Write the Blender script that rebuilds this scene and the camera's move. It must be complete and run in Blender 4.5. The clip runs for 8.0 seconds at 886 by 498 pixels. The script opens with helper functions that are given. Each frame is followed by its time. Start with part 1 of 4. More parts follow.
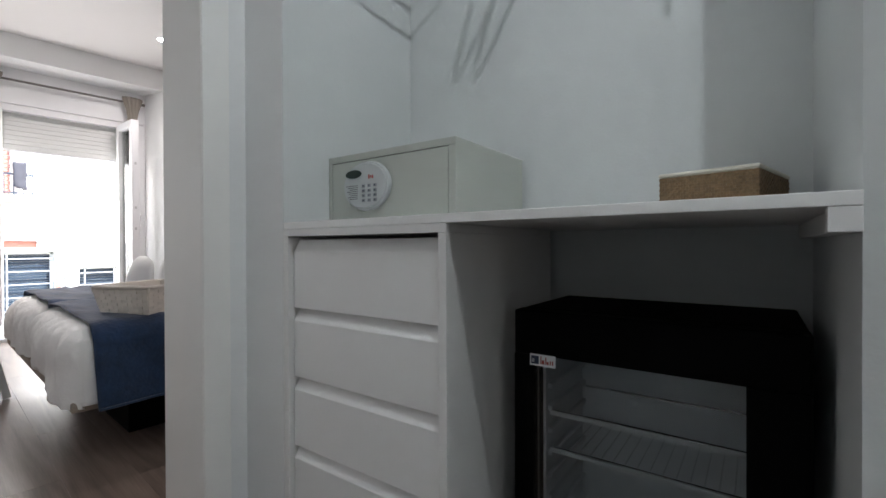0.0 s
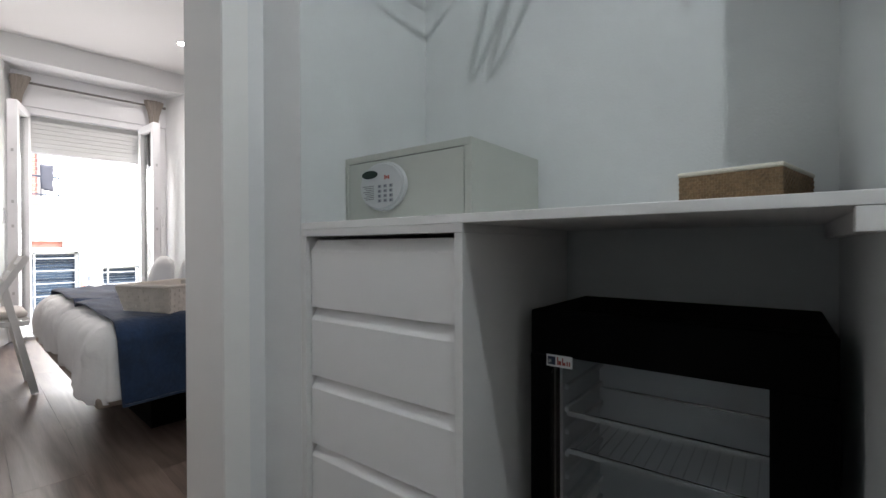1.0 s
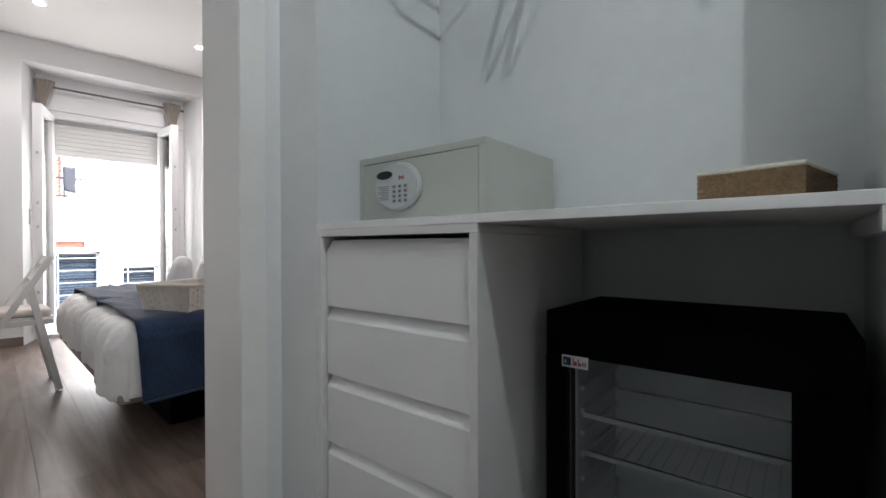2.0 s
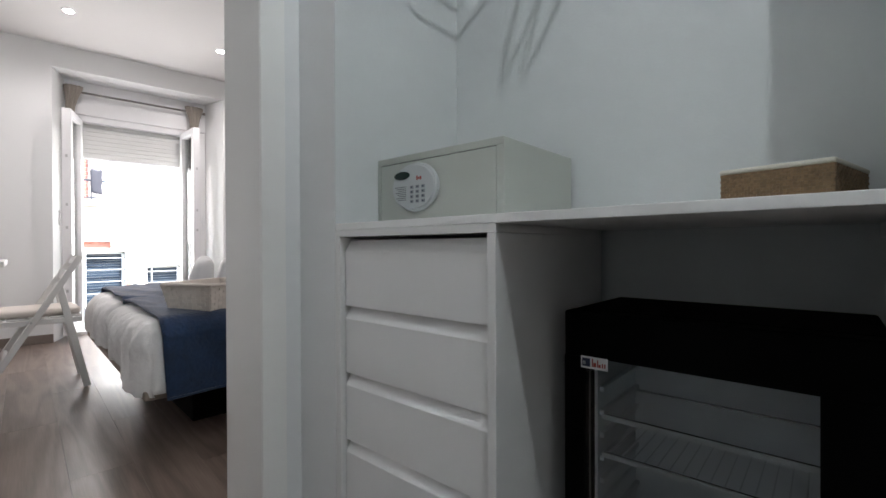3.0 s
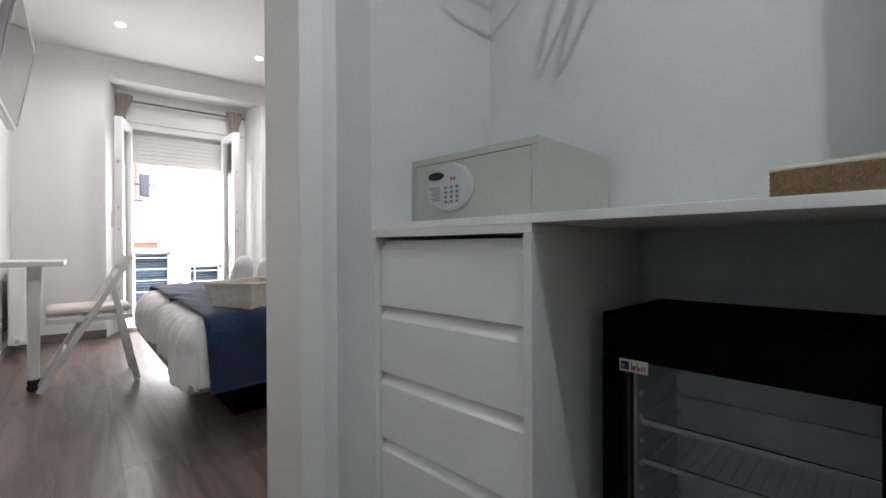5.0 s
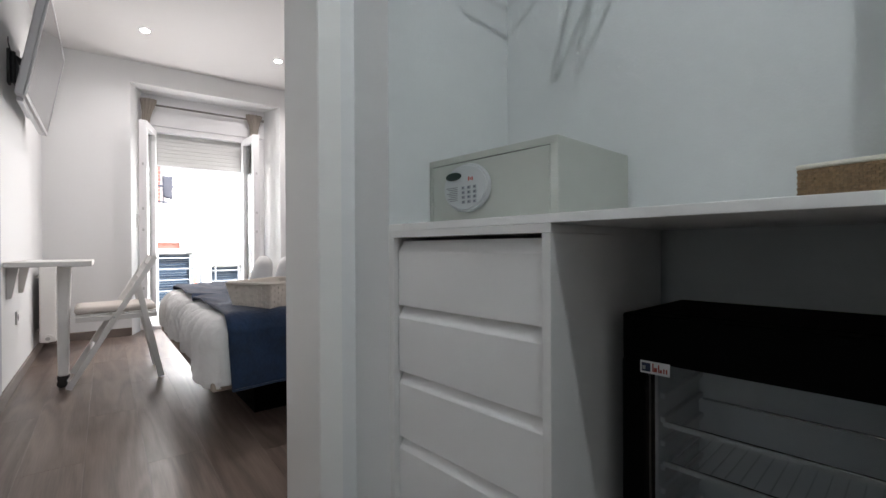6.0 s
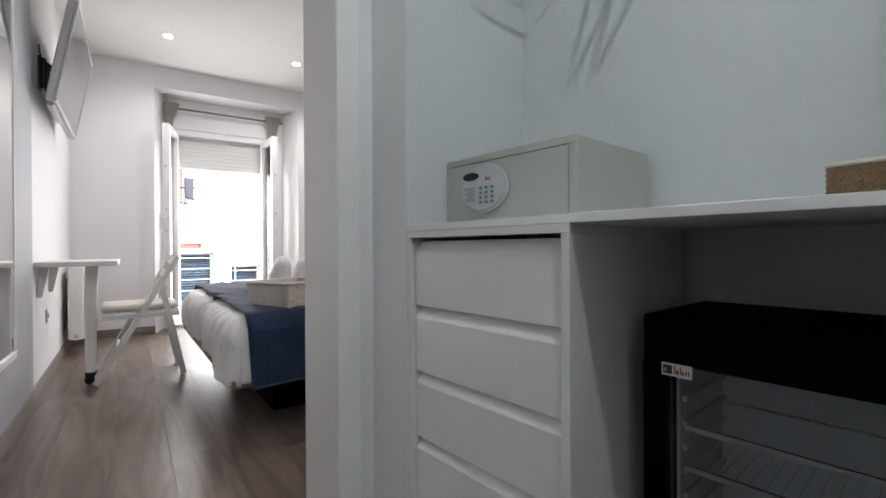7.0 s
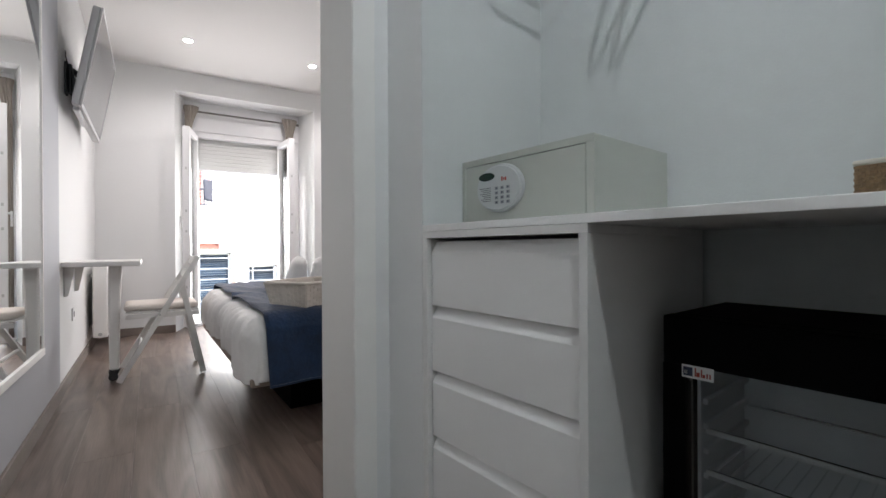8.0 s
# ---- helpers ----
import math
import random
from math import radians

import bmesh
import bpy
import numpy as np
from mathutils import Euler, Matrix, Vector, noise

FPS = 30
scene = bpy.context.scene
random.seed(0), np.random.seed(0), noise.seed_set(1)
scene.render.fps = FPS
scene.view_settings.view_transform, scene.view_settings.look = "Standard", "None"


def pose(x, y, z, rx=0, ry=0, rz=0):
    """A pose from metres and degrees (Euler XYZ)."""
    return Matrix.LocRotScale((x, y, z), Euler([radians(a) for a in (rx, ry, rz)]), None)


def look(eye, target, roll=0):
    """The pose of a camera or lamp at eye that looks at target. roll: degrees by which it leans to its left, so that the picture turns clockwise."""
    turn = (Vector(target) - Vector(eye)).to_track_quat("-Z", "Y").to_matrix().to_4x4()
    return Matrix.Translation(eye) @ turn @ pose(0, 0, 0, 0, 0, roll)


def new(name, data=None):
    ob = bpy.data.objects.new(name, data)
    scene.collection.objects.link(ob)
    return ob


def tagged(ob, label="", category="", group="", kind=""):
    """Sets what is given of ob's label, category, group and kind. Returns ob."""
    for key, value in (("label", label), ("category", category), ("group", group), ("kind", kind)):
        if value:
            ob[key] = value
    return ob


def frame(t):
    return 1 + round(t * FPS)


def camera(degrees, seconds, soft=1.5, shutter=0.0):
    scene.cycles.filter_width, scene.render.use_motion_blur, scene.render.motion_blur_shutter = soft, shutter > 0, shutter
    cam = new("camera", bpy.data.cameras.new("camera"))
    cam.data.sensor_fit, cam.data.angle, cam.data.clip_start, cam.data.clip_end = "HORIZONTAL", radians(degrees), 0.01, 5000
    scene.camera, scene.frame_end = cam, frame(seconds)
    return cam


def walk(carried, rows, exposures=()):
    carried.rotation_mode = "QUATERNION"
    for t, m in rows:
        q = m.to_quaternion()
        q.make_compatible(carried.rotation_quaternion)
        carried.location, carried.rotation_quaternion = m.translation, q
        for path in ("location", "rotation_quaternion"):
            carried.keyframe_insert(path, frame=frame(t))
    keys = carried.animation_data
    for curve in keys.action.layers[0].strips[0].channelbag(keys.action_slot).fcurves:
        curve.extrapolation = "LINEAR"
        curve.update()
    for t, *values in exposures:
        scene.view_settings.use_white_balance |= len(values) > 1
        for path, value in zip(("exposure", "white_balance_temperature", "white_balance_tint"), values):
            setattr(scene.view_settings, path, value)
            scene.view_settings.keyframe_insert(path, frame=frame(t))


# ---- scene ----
cam = camera(90.65, 8.0, soft=1.5)
EYE = 0.82
# seconds, x, y, yaw, pitch, roll
PATH = [
    (0.0, -0.0000, 0.0000, -54.31, -0.33, 0.20),
    (0.5, -0.0020, 0.0011, -53.41, -0.33, 0.21),
    (1.0, -0.0039, 0.0022, -52.46, -0.32, 0.21),
    (1.5, -0.0059, 0.0033, -51.71, -0.32, 0.22),
    (3.0, -0.0118, 0.0067, -48.72, -0.29, 0.24),
    (3.5, -0.0138, 0.0078, -47.80, -0.28, 0.25),
    (4.0, -0.0158, 0.0089, -46.75, -0.27, 0.26),
    (4.5, -0.0178, 0.0100, -45.72, -0.25, 0.26),
    (6.0, -0.0237, 0.0134, -42.60, -0.20, 0.29),
    (6.5, -0.0257, 0.0145, -41.56, -0.18, 0.29),
    (7.0, -0.0276, 0.0156, -40.55, -0.16, 0.30),
    (7.5, -0.0296, 0.0167, -39.69, -0.14, 0.31),
    (8.0, -0.0316, 0.0179, -38.69, -0.11, 0.32),
]
walk(cam, [(t, pose(x, y, EYE, 90 + p, r, yaw)) for t, x, y, yaw, p, r in PATH], exposures=[(0.0, 2.7), (8.0, 2.7)])

# ---- world and light ----
SUN_EL, SUN_AZ = 52, 25
world = bpy.data.worlds.new("sky")
scene.world = world
world.use_nodes = True
wn = world.node_tree.nodes
sky = wn.new("ShaderNodeTexSky")
sky.sky_type = "NISHITA"
sky.sun_disc = False
sky.sun_elevation, sky.sun_rotation = radians(SUN_EL), radians(180 - SUN_AZ)
wn["Background"].inputs["Strength"].default_value = 0.15
world.node_tree.links.new(sky.outputs[0], wn["Background"].inputs["Color"])


def lamp(name, kind, m, power, color=(1, 1, 1), **values):
    data = bpy.data.lights.new(name, kind)
    data.energy, data.color = power, color
    ob = new(name, data)
    ob.matrix_world = m
    if "size" in values:
        data.shape, data.size, data.size_y = "RECTANGLE", values["size"], values["size_y"]
    if "soft" in values:
        data.shadow_soft_size = values["soft"]
    if "spot" in values:
        data.spot_size, data.spot_blend = radians(values["spot"]), 0.6
    return ob


sun = lamp("sun", "SUN", look((4 * math.sin(radians(SUN_AZ)), -4 * math.cos(radians(SUN_AZ)), 4 * math.tan(radians(SUN_EL))), (0, 0, 0)), 4.0, (1, 0.96, 0.92))
sun.data.angle = radians(0.5)
# HALL_LAMP follows from the shadows; the far light is an unseen added fill.
HALL_LAMP, HALL_FILL = (0.20, -0.28, 2.50), (-1.00, 0.10, 2.50)
for (x, y, z), watts in ((HALL_LAMP, 3.9), (HALL_FILL, 0.35)):
    lamp("hall_lamp_and_fill", "POINT", pose(x, y, z), watts, (0.92, 0.99, 1.03), soft=0.010)

# First two sit at the ceiling downlights; the third is an unseen added fill.
for x, y, watts in ((0.617, 4.295, 3.6), (1.659, 4.156, 7.4), (1.60, 2.35, 4.6)):
    lamp("downlight_and_fill", "SPOT", pose(x, y, 2.59), watts, (1.0, 0.925, 0.92), soft=0.03, spot=165)

# ---- the plan ----
CEIL = 2.61
LEFT = math.atan(0.0867)          # the left wall's turn from the y axis
WINDOW = math.atan(0.13)          # the window wall's turn from the x axis


def left_x(y, off=0.0):
    return -0.276 + 0.0867 * (y - 2.108) + off


def window_y(x, off=0.0):
    return 5.14 - 0.13 * (x - 0.19) + off


LEFT_POSE = pose(left_x(0), 0, 0, 0, 0, -math.degrees(LEFT))     # local y runs along the left wall, local x into the room
WIN_POSE = pose(0.19, 5.14, 0, 0, 0, -math.degrees(WINDOW))      # local x runs along the window wall, local y outwards
BED_POSE = pose(0.495, 1.975, 0, 0, 0, -4.3)                     # local x from the foot to the head, local y across the beds

# the sky's light that falls through the balcony door
lamp("window_daylight", "AREA", WIN_POSE @ look((1.10, 0.40, 1.26), (1.05, -1.0, 1.06)), 3.1, (1.0, 0.94, 0.93), size=0.72, size_y=0.78)

# ---- materials ----


def material(name, color, rough=0.5, metal=0.0, vary=0.06, scale=6.0, grain=0.0, grain_scale=250.0, bump=0.0, bump_scale=200.0, spec=0.5, sheen=0.0, stretch=(1, 1, 1), island=0.0):
    m = bpy.data.materials.new(name)
    m.use_nodes = True
    n, l = m.node_tree.nodes, m.node_tree.links
    b = n["Principled BSDF"]
    b.inputs["Roughness"].default_value, b.inputs["Metallic"].default_value = rough, metal
    b.inputs["Specular IOR Level"].default_value = spec
    b.inputs["Sheen Weight"].default_value = sheen
    co = n.new("ShaderNodeTexCoord")
    mp = n.new("ShaderNodeMapping")
    mp.inputs["Scale"].default_value = stretch
    l.new(co.outputs["Object"], mp.inputs["Vector"])
    big, fine = n.new("ShaderNodeTexNoise"), n.new("ShaderNodeTexNoise")
    big.inputs["Scale"].default_value, big.inputs["Detail"].default_value = scale, 4
    fine.inputs["Scale"].default_value, fine.inputs["Detail"].default_value = grain_scale, 3
    for t in (big, fine):
        l.new(mp.outputs[0], t.inputs["Vector"])
    add = n.new("ShaderNodeMath")
    add.operation = "MULTIPLY_ADD"
    add.inputs[1].default_value = 2 * vary
    l.new(big.outputs["Fac"], add.inputs[0])
    g = n.new("ShaderNodeMath")
    g.operation = "MULTIPLY_ADD"
    g.inputs[1].default_value, g.inputs[2].default_value = 2 * grain, 1 - vary - grain
    l.new(fine.outputs["Fac"], g.inputs[0])
    l.new(g.outputs[0], add.inputs[2])
    mix = n.new("ShaderNodeVectorMath")
    mix.operation = "SCALE"
    mix.inputs[0].default_value = color
    l.new(add.outputs[0], mix.inputs["Scale"])
    if island:
        geo, each = n.new("ShaderNodeNewGeometry"), n.new("ShaderNodeMath")
        each.operation = "MULTIPLY_ADD"
        each.inputs[1].default_value, each.inputs[2].default_value = 2 * island, -island
        l.new(geo.outputs["Random Per Island"], each.inputs[0])
        both = n.new("ShaderNodeMath")
        both.operation = "ADD"
        l.new(each.outputs[0], both.inputs[0])
        l.new(add.outputs[0], both.inputs[1])
        l.new(both.outputs[0], mix.inputs["Scale"])
    l.new(mix.outputs[0], b.inputs["Base Color"])
    rr = n.new("ShaderNodeMath")
    rr.operation = "MULTIPLY_ADD"
    rr.inputs[1].default_value, rr.inputs[2].default_value = 0.12, rough - 0.06
    l.new(big.outputs["Fac"], rr.inputs[0])
    l.new(rr.outputs[0], b.inputs["Roughness"])
    if bump:
        bm_tex, bp = n.new("ShaderNodeTexNoise"), n.new("ShaderNodeBump")
        bm_tex.inputs["Scale"].default_value, bm_tex.inputs["Detail"].default_value = bump_scale, 3
        l.new(mp.outputs[0], bm_tex.inputs["Vector"])
        bp.inputs["Strength"].default_value, bp.inputs["Distance"].default_value = bump, 0.004
        l.new(bm_tex.outputs["Fac"], bp.inputs["Height"])
        l.new(bp.outputs[0], b.inputs["Normal"])
    return m


def wood_floor():
    m = material("laminate_oak", (0.16, 0.13, 0.115), 0.30, spec=0.55)
    n, l = m.node_tree.nodes, m.node_tree.links
    b = n["Principled BSDF"]
    co, info = n.new("ShaderNodeTexCoord"), n.new("ShaderNodeObjectInfo")
    off = n.new("ShaderNodeVectorMath")
    off.operation = "MULTIPLY_ADD"
    cx = n.new("ShaderNodeCombineXYZ")
    for i in range(3):
        l.new(info.outputs["Random"], cx.inputs[i])
    l.new(cx.outputs[0], off.inputs[0])
    off.inputs[1].default_value = (37, 53, 11)
    l.new(co.outputs["Object"], off.inputs[2])
    mp = n.new("ShaderNodeMapping")
    mp.inputs["Scale"].default_value = (5.5, 0.55, 1)
    l.new(off.outputs[0], mp.inputs["Vector"])
    warp = n.new("ShaderNodeTexNoise")
    warp.inputs["Scale"].default_value, warp.inputs["Detail"].default_value, warp.inputs["Distortion"].default_value = 1.3, 1.5, 0.35
    l.new(mp.outputs[0], warp.inputs["Vector"])
    rings = n.new("ShaderNodeMath")
    rings.operation = "MULTIPLY"
    rings.inputs[1].default_value = 46
    l.new(warp.outputs["Fac"], rings.inputs[0])
    sine = n.new("ShaderNodeMath")
    sine.operation = "SINE"
    l.new(rings.outputs[0], sine.inputs[0])
    mp2 = n.new("ShaderNodeMapping")
    mp2.inputs["Scale"].default_value = (220, 8, 1)
    l.new(off.outputs[0], mp2.inputs["Vector"])
    pores = n.new("ShaderNodeTexNoise")
    pores.inputs["Scale"].default_value, pores.inputs["Detail"].default_value = 1, 4
    l.new(mp2.outputs[0], pores.inputs["Vector"])
    a = n.new("ShaderNodeMath")
    a.operation = "MULTIPLY_ADD"
    a.inputs[1].default_value, a.inputs[2].default_value = 0.12, 0.06
    l.new(sine.outputs[0], a.inputs[0])
    c = n.new("ShaderNodeMath")
    c.operation = "MULTIPLY_ADD"
    c.inputs[1].default_value = 0.45
    l.new(pores.outputs["Fac"], c.inputs[0])
    l.new(a.outputs[0], c.inputs[2])
    d = n.new("ShaderNodeMath")
    d.operation = "MULTIPLY_ADD"
    d.inputs[1].default_value = 0.05
    l.new(info.outputs["Random"], d.inputs[0])
    l.new(c.outputs[0], d.inputs[2])
    e = n.new("ShaderNodeMath")
    e.operation = "MULTIPLY_ADD"
    e.inputs[1].default_value = 0.45
    l.new(warp.outputs["Fac"], e.inputs[0])
    l.new(d.outputs[0], e.inputs[2])
    ramp = n.new("ShaderNodeValToRGB")
    ramp.color_ramp.elements[0].position, ramp.color_ramp.elements[1].position = 0.25, 0.95
    ramp.color_ramp.elements[0].color = (0.085, 0.063, 0.053, 1)
    ramp.color_ramp.elements[1].color = (0.270, 0.205, 0.172, 1)
    l.new(e.outputs[0], ramp.inputs[0])
    l.new(ramp.outputs[0], b.inputs["Base Color"])
    bp = n.new("ShaderNodeBump")
    bp.inputs["Strength"].default_value, bp.inputs["Distance"].default_value = 0.02, 0.0004
    l.new(e.outputs[0], bp.inputs["Height"])
    l.new(bp.outputs[0], b.inputs["Normal"])
    return m


def glass(name, color=(1, 1, 1), rough=0.0):
    m = bpy.data.materials.new(name)
    m.use_nodes = True
    n, l = m.node_tree.nodes, m.node_tree.links
    n.remove(n["Principled BSDF"])
    t, g, x, fr = n.new("ShaderNodeBsdfTransparent"), n.new("ShaderNodeBsdfGlossy"), n.new("ShaderNodeMixShader"), n.new("ShaderNodeFresnel")
    t.inputs[0].default_value = (*color, 1)
    g.inputs["Roughness"].default_value = rough
    fr.inputs["IOR"].default_value = 1.5
    l.new(fr.outputs[0], x.inputs[0])
    l.new(t.outputs[0], x.inputs[1])
    l.new(g.outputs[0], x.inputs[2])
    l.new(x.outputs[0], n["Material Output"].inputs["Surface"])
    return m


def glow(name, color, strength):
    m = bpy.data.materials.new(name)
    m.use_nodes = True
    b = m.node_tree.nodes["Principled BSDF"]
    b.inputs["Emission Color"].default_value, b.inputs["Emission Strength"].default_value = (*color, 1), strength
    return m


PAINT = material("wall_paint", (0.79, 0.795, 0.795), 0.7, vary=0.02, scale=1.5, grain=0.012, grain_scale=60, bump=0.12, bump_scale=140)
# Darker, bluer tone than wall_paint, on the left wall's near face.
WALL_GREY_BLUE = material("wall_grey_blue", (0.50, 0.515, 0.55), 0.7, vary=0.03, scale=1.2, grain=0.015, grain_scale=60, bump=0.12, bump_scale=140)
# Wall tone of the niche, darker and bluer than wall_paint.
NICHE = material("pale_grey_blue_wall", (0.635, 0.655, 0.655), 0.7, vary=0.03, scale=1.2, grain=0.015, grain_scale=60, bump=0.12, bump_scale=140)
CEILING = material("ceiling_paint", (0.82, 0.81, 0.80), 0.8, vary=0.015, scale=1.2, bump=0.05, bump_scale=90)
TRIM = material("trim_paint", (0.86, 0.85, 0.83), 0.45, vary=0.02, scale=4, bump=0.05, bump_scale=60)
LACQUER = material("white_lacquered_board", (0.85, 0.845, 0.84), 0.42, vary=0.015, scale=5, grain=0.01, grain_scale=120)
CARCASS = material("white_melamine", (0.78, 0.775, 0.765), 0.5, vary=0.015, scale=5, grain=0.015, grain_scale=160)
DARKBACK = material("dark_back_board", (0.10, 0.10, 0.10), 0.6, vary=0.05)
FLOOR = wood_floor()
SKIRT = material("grey_wood_skirting", (0.20, 0.165, 0.145), 0.45, vary=0.12, scale=3, grain=0.1, grain_scale=40, stretch=(12, 1, 12))
SAFE = material("grey_beige_powder_coat", (0.455, 0.475, 0.435), 0.5, vary=0.02, scale=8, grain=0.03, grain_scale=500, bump=0.08, bump_scale=900)
SAFE_DARK = material("shadow_gap_rubber", (0.03, 0.03, 0.03), 0.7, vary=0.05)
KEYPAD = material("white_plastic", (0.51, 0.53, 0.535), 0.35, vary=0.02)
KEY_RUBBER = material("grey_rubber_keys", (0.28, 0.29, 0.31), 0.55, vary=0.05)
LCD = material("dark_display", (0.015, 0.03, 0.025), 0.12, vary=0.02)
INK = material("grey_print", (0.15, 0.15, 0.16), 0.6)
RED = material("red_print", (0.36, 0.05, 0.035), 0.5)
BLACK = material("black_plastic", (0.012, 0.012, 0.013), 0.45, vary=0.1, grain=0.1, grain_scale=400)
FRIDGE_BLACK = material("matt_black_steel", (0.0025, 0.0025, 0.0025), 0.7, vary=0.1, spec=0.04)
LINER = material("grey_plastic_liner", (0.78, 0.80, 0.82), 0.5, vary=0.04)
CHROME = material("chromed_wire", (0.75, 0.76, 0.78), 0.2, metal=1.0, vary=0.02)
STICKER = material("white_sticker", (0.75, 0.75, 0.75), 0.4, vary=0.03)
NAVY = material("navy_print", (0.02, 0.03, 0.07), 0.4)
FRIDGE_GLASS = glass("fridge_glass", (0.90, 0.92, 0.93), 0.02)
PANE = glass("window_glass", (0.95, 0.97, 0.96))
MIRROR = material("mirror_silver", (0.86, 0.88, 0.88), 0.0, metal=1.0, vary=0.0)
PVC = material("white_pvc", (0.80, 0.80, 0.81), 0.3, vary=0.015)
SHUTTER = material("light_grey_shutter_slat", (0.66, 0.665, 0.65), 0.45, vary=0.03)
LINEN = material("taupe_curtain_fabric", (0.27, 0.235, 0.205), 0.9, vary=0.1, scale=12, grain=0.12, grain_scale=500, bump=0.3, bump_scale=600, sheen=0.2)
DARK_ROD = material("dark_brushed_metal", (0.16, 0.15, 0.14), 0.5, metal=0.6)
STEEL = material("brushed_steel", (0.55, 0.55, 0.55), 0.3, metal=1.0)
DUVET = material("white_cotton", (0.83, 0.82, 0.81), 0.85, vary=0.03, scale=5, bump=1.0, bump_scale=26, sheen=0.15)
VELVET = material("blue_plush_throw", (0.008, 0.026, 0.068), 0.95, vary=0.75, scale=11, grain=0.3, grain_scale=90, bump=0.9, bump_scale=70, sheen=0.22)
BEDWOOD = material("beige_bed_base", (0.30, 0.25, 0.21), 0.6, vary=0.08, scale=4, grain=0.06, grain_scale=90)
TOWEL = material("white_terry", (0.80, 0.80, 0.79), 0.95, vary=0.05, scale=15, bump=0.6, bump_scale=300, sheen=0.2)
WHITEWOOD = material("white_painted_wood", (0.76, 0.75, 0.73), 0.45, vary=0.04, scale=6, grain=0.03, grain_scale=80)
CUSHION = material("cream_seat_cotton", (0.72, 0.66, 0.61), 0.9, vary=0.06, scale=14, bump=0.4, bump_scale=260)
BASKET = material("cream_woven_plastic", (0.66, 0.605, 0.545), 0.6, vary=0.06, scale=18, grain=0.05, island=0.07)
WICKER = material("brown_woven_raffia", (0.23, 0.15, 0.08), 0.75, vary=0.25, scale=26, grain=0.15, grain_scale=220, bump=0.4, bump_scale=300, island=0.16)
LINING = material("cream_lining_cloth", (0.66, 0.62, 0.54), 0.9, vary=0.06, scale=20, bump=0.3, bump_scale=400)
SCREEN = material("glossy_tv_screen", (0.12, 0.12, 0.125), 0.09, vary=0.03)
SILVER = material("silver_tv_plastic", (0.47, 0.47, 0.48), 0.35, vary=0.03)
LAMP_ON = glow("led_disc", (1, 0.97, 0.92), 12)
STUCCO = material("white_facade_render", (0.80, 0.79, 0.76), 0.9, vary=0.06, scale=0.8, grain=0.05, grain_scale=20, bump=0.3, bump_scale=30)
BRICK = material("red_brick", (0.36, 0.16, 0.125), 0.85, vary=0.2, scale=3, grain=0.1, grain_scale=40)
MORTAR = material("pale_mortar", (0.50, 0.45, 0.40), 0.9, vary=0.1)
ASPHALT = material("light_bounce_paving", (0.30, 0.29, 0.27), 0.9, vary=0.15, scale=2, grain=0.2, grain_scale=120)
BLIND = material("dark_slate_louvre", (0.012, 0.026, 0.046), 0.5, vary=0.12, scale=3)
GREYBAR = material("pale_grey_bar", (0.34, 0.35, 0.36), 0.5, vary=0.1)
CLOTHES = material("grey_laundry_cloth", (0.04, 0.04, 0.05), 0.9, vary=0.2)

# ---- mesh helpers ----


def boxm(bm, lo, hi, bevel=0.0, seg=2):
    """Adds a box between two corners."""
    made = bmesh.ops.create_cube(bm, size=1.0)["verts"]
    for v in made:
        v.co = Vector([lo[i] + (v.co[i] + 0.5) * (hi[i] - lo[i]) for i in range(3)])
    if bevel:
        edges = list({e for v in made for e in v.link_edges})
        bmesh.ops.bevel(bm, geom=edges, offset=bevel, segments=seg, profile=0.5, affect="EDGES")
    return bm


def box(lo, hi, bevel=0.0, seg=2):
    return boxm(bmesh.new(), lo, hi, bevel, seg)


def prism(points, z0, z1, bevel=0.0, axis="z"):
    """A solid from an outline: extruded along z, or along y when axis is 'y' (outline in x and z), or x (outline in y and z)."""
    bm = bmesh.new()

    def place(p, h):
        return (p[0], p[1], h) if axis == "z" else (p[0], h, p[1]) if axis == "y" else (h, p[0], p[1])
    low = [bm.verts.new(place(p, z0)) for p in points]
    high = [bm.verts.new(place(p, z1)) for p in points]
    bm.faces.new(low)
    bm.faces.new(high)
    for i in range(len(points)):
        j = (i + 1) % len(points)
        bm.faces.new((low[i], low[j], high[j], high[i]))
    bmesh.ops.recalc_face_normals(bm, faces=bm.faces[:])
    if bevel:
        bmesh.ops.bevel(bm, geom=bm.edges[:], offset=bevel, segments=2, profile=0.5, affect="EDGES")
    return bm


def rod(bm, a, b, r, r2=None, seg=10):
    a, b = Vector(a), Vector(b)
    m = Matrix.Translation((a + b) / 2) @ (b - a).to_track_quat("Z", "Y").to_matrix().to_4x4()
    bmesh.ops.create_cone(bm, cap_ends=True, segments=seg, radius1=r, radius2=r if r2 is None else r2, depth=(b - a).length, matrix=m)
    return bm


def bar(bm, a, b, w, t, up=(0, 1, 0), bevel=0.003):
    """A flat board from a to b: w wide across, t thick along up."""
    a, b, u = Vector(a), Vector(b), Vector(up).normalized()
    d = (b - a).normalized()
    s = d.cross(u).normalized()
    m = Matrix((s, u, d)).transposed().to_4x4()
    made = boxm(bmesh.new(), (-w / 2, -t / 2, 0), (w / 2, t / 2, (b - a).length), bevel)
    made.transform(Matrix.Translation(a) @ m)
    tmp = bpy.data.meshes.new("tmp")
    made.to_mesh(tmp)
    made.free()
    bm.from_mesh(tmp)
    bpy.data.meshes.remove(tmp)
    return bm


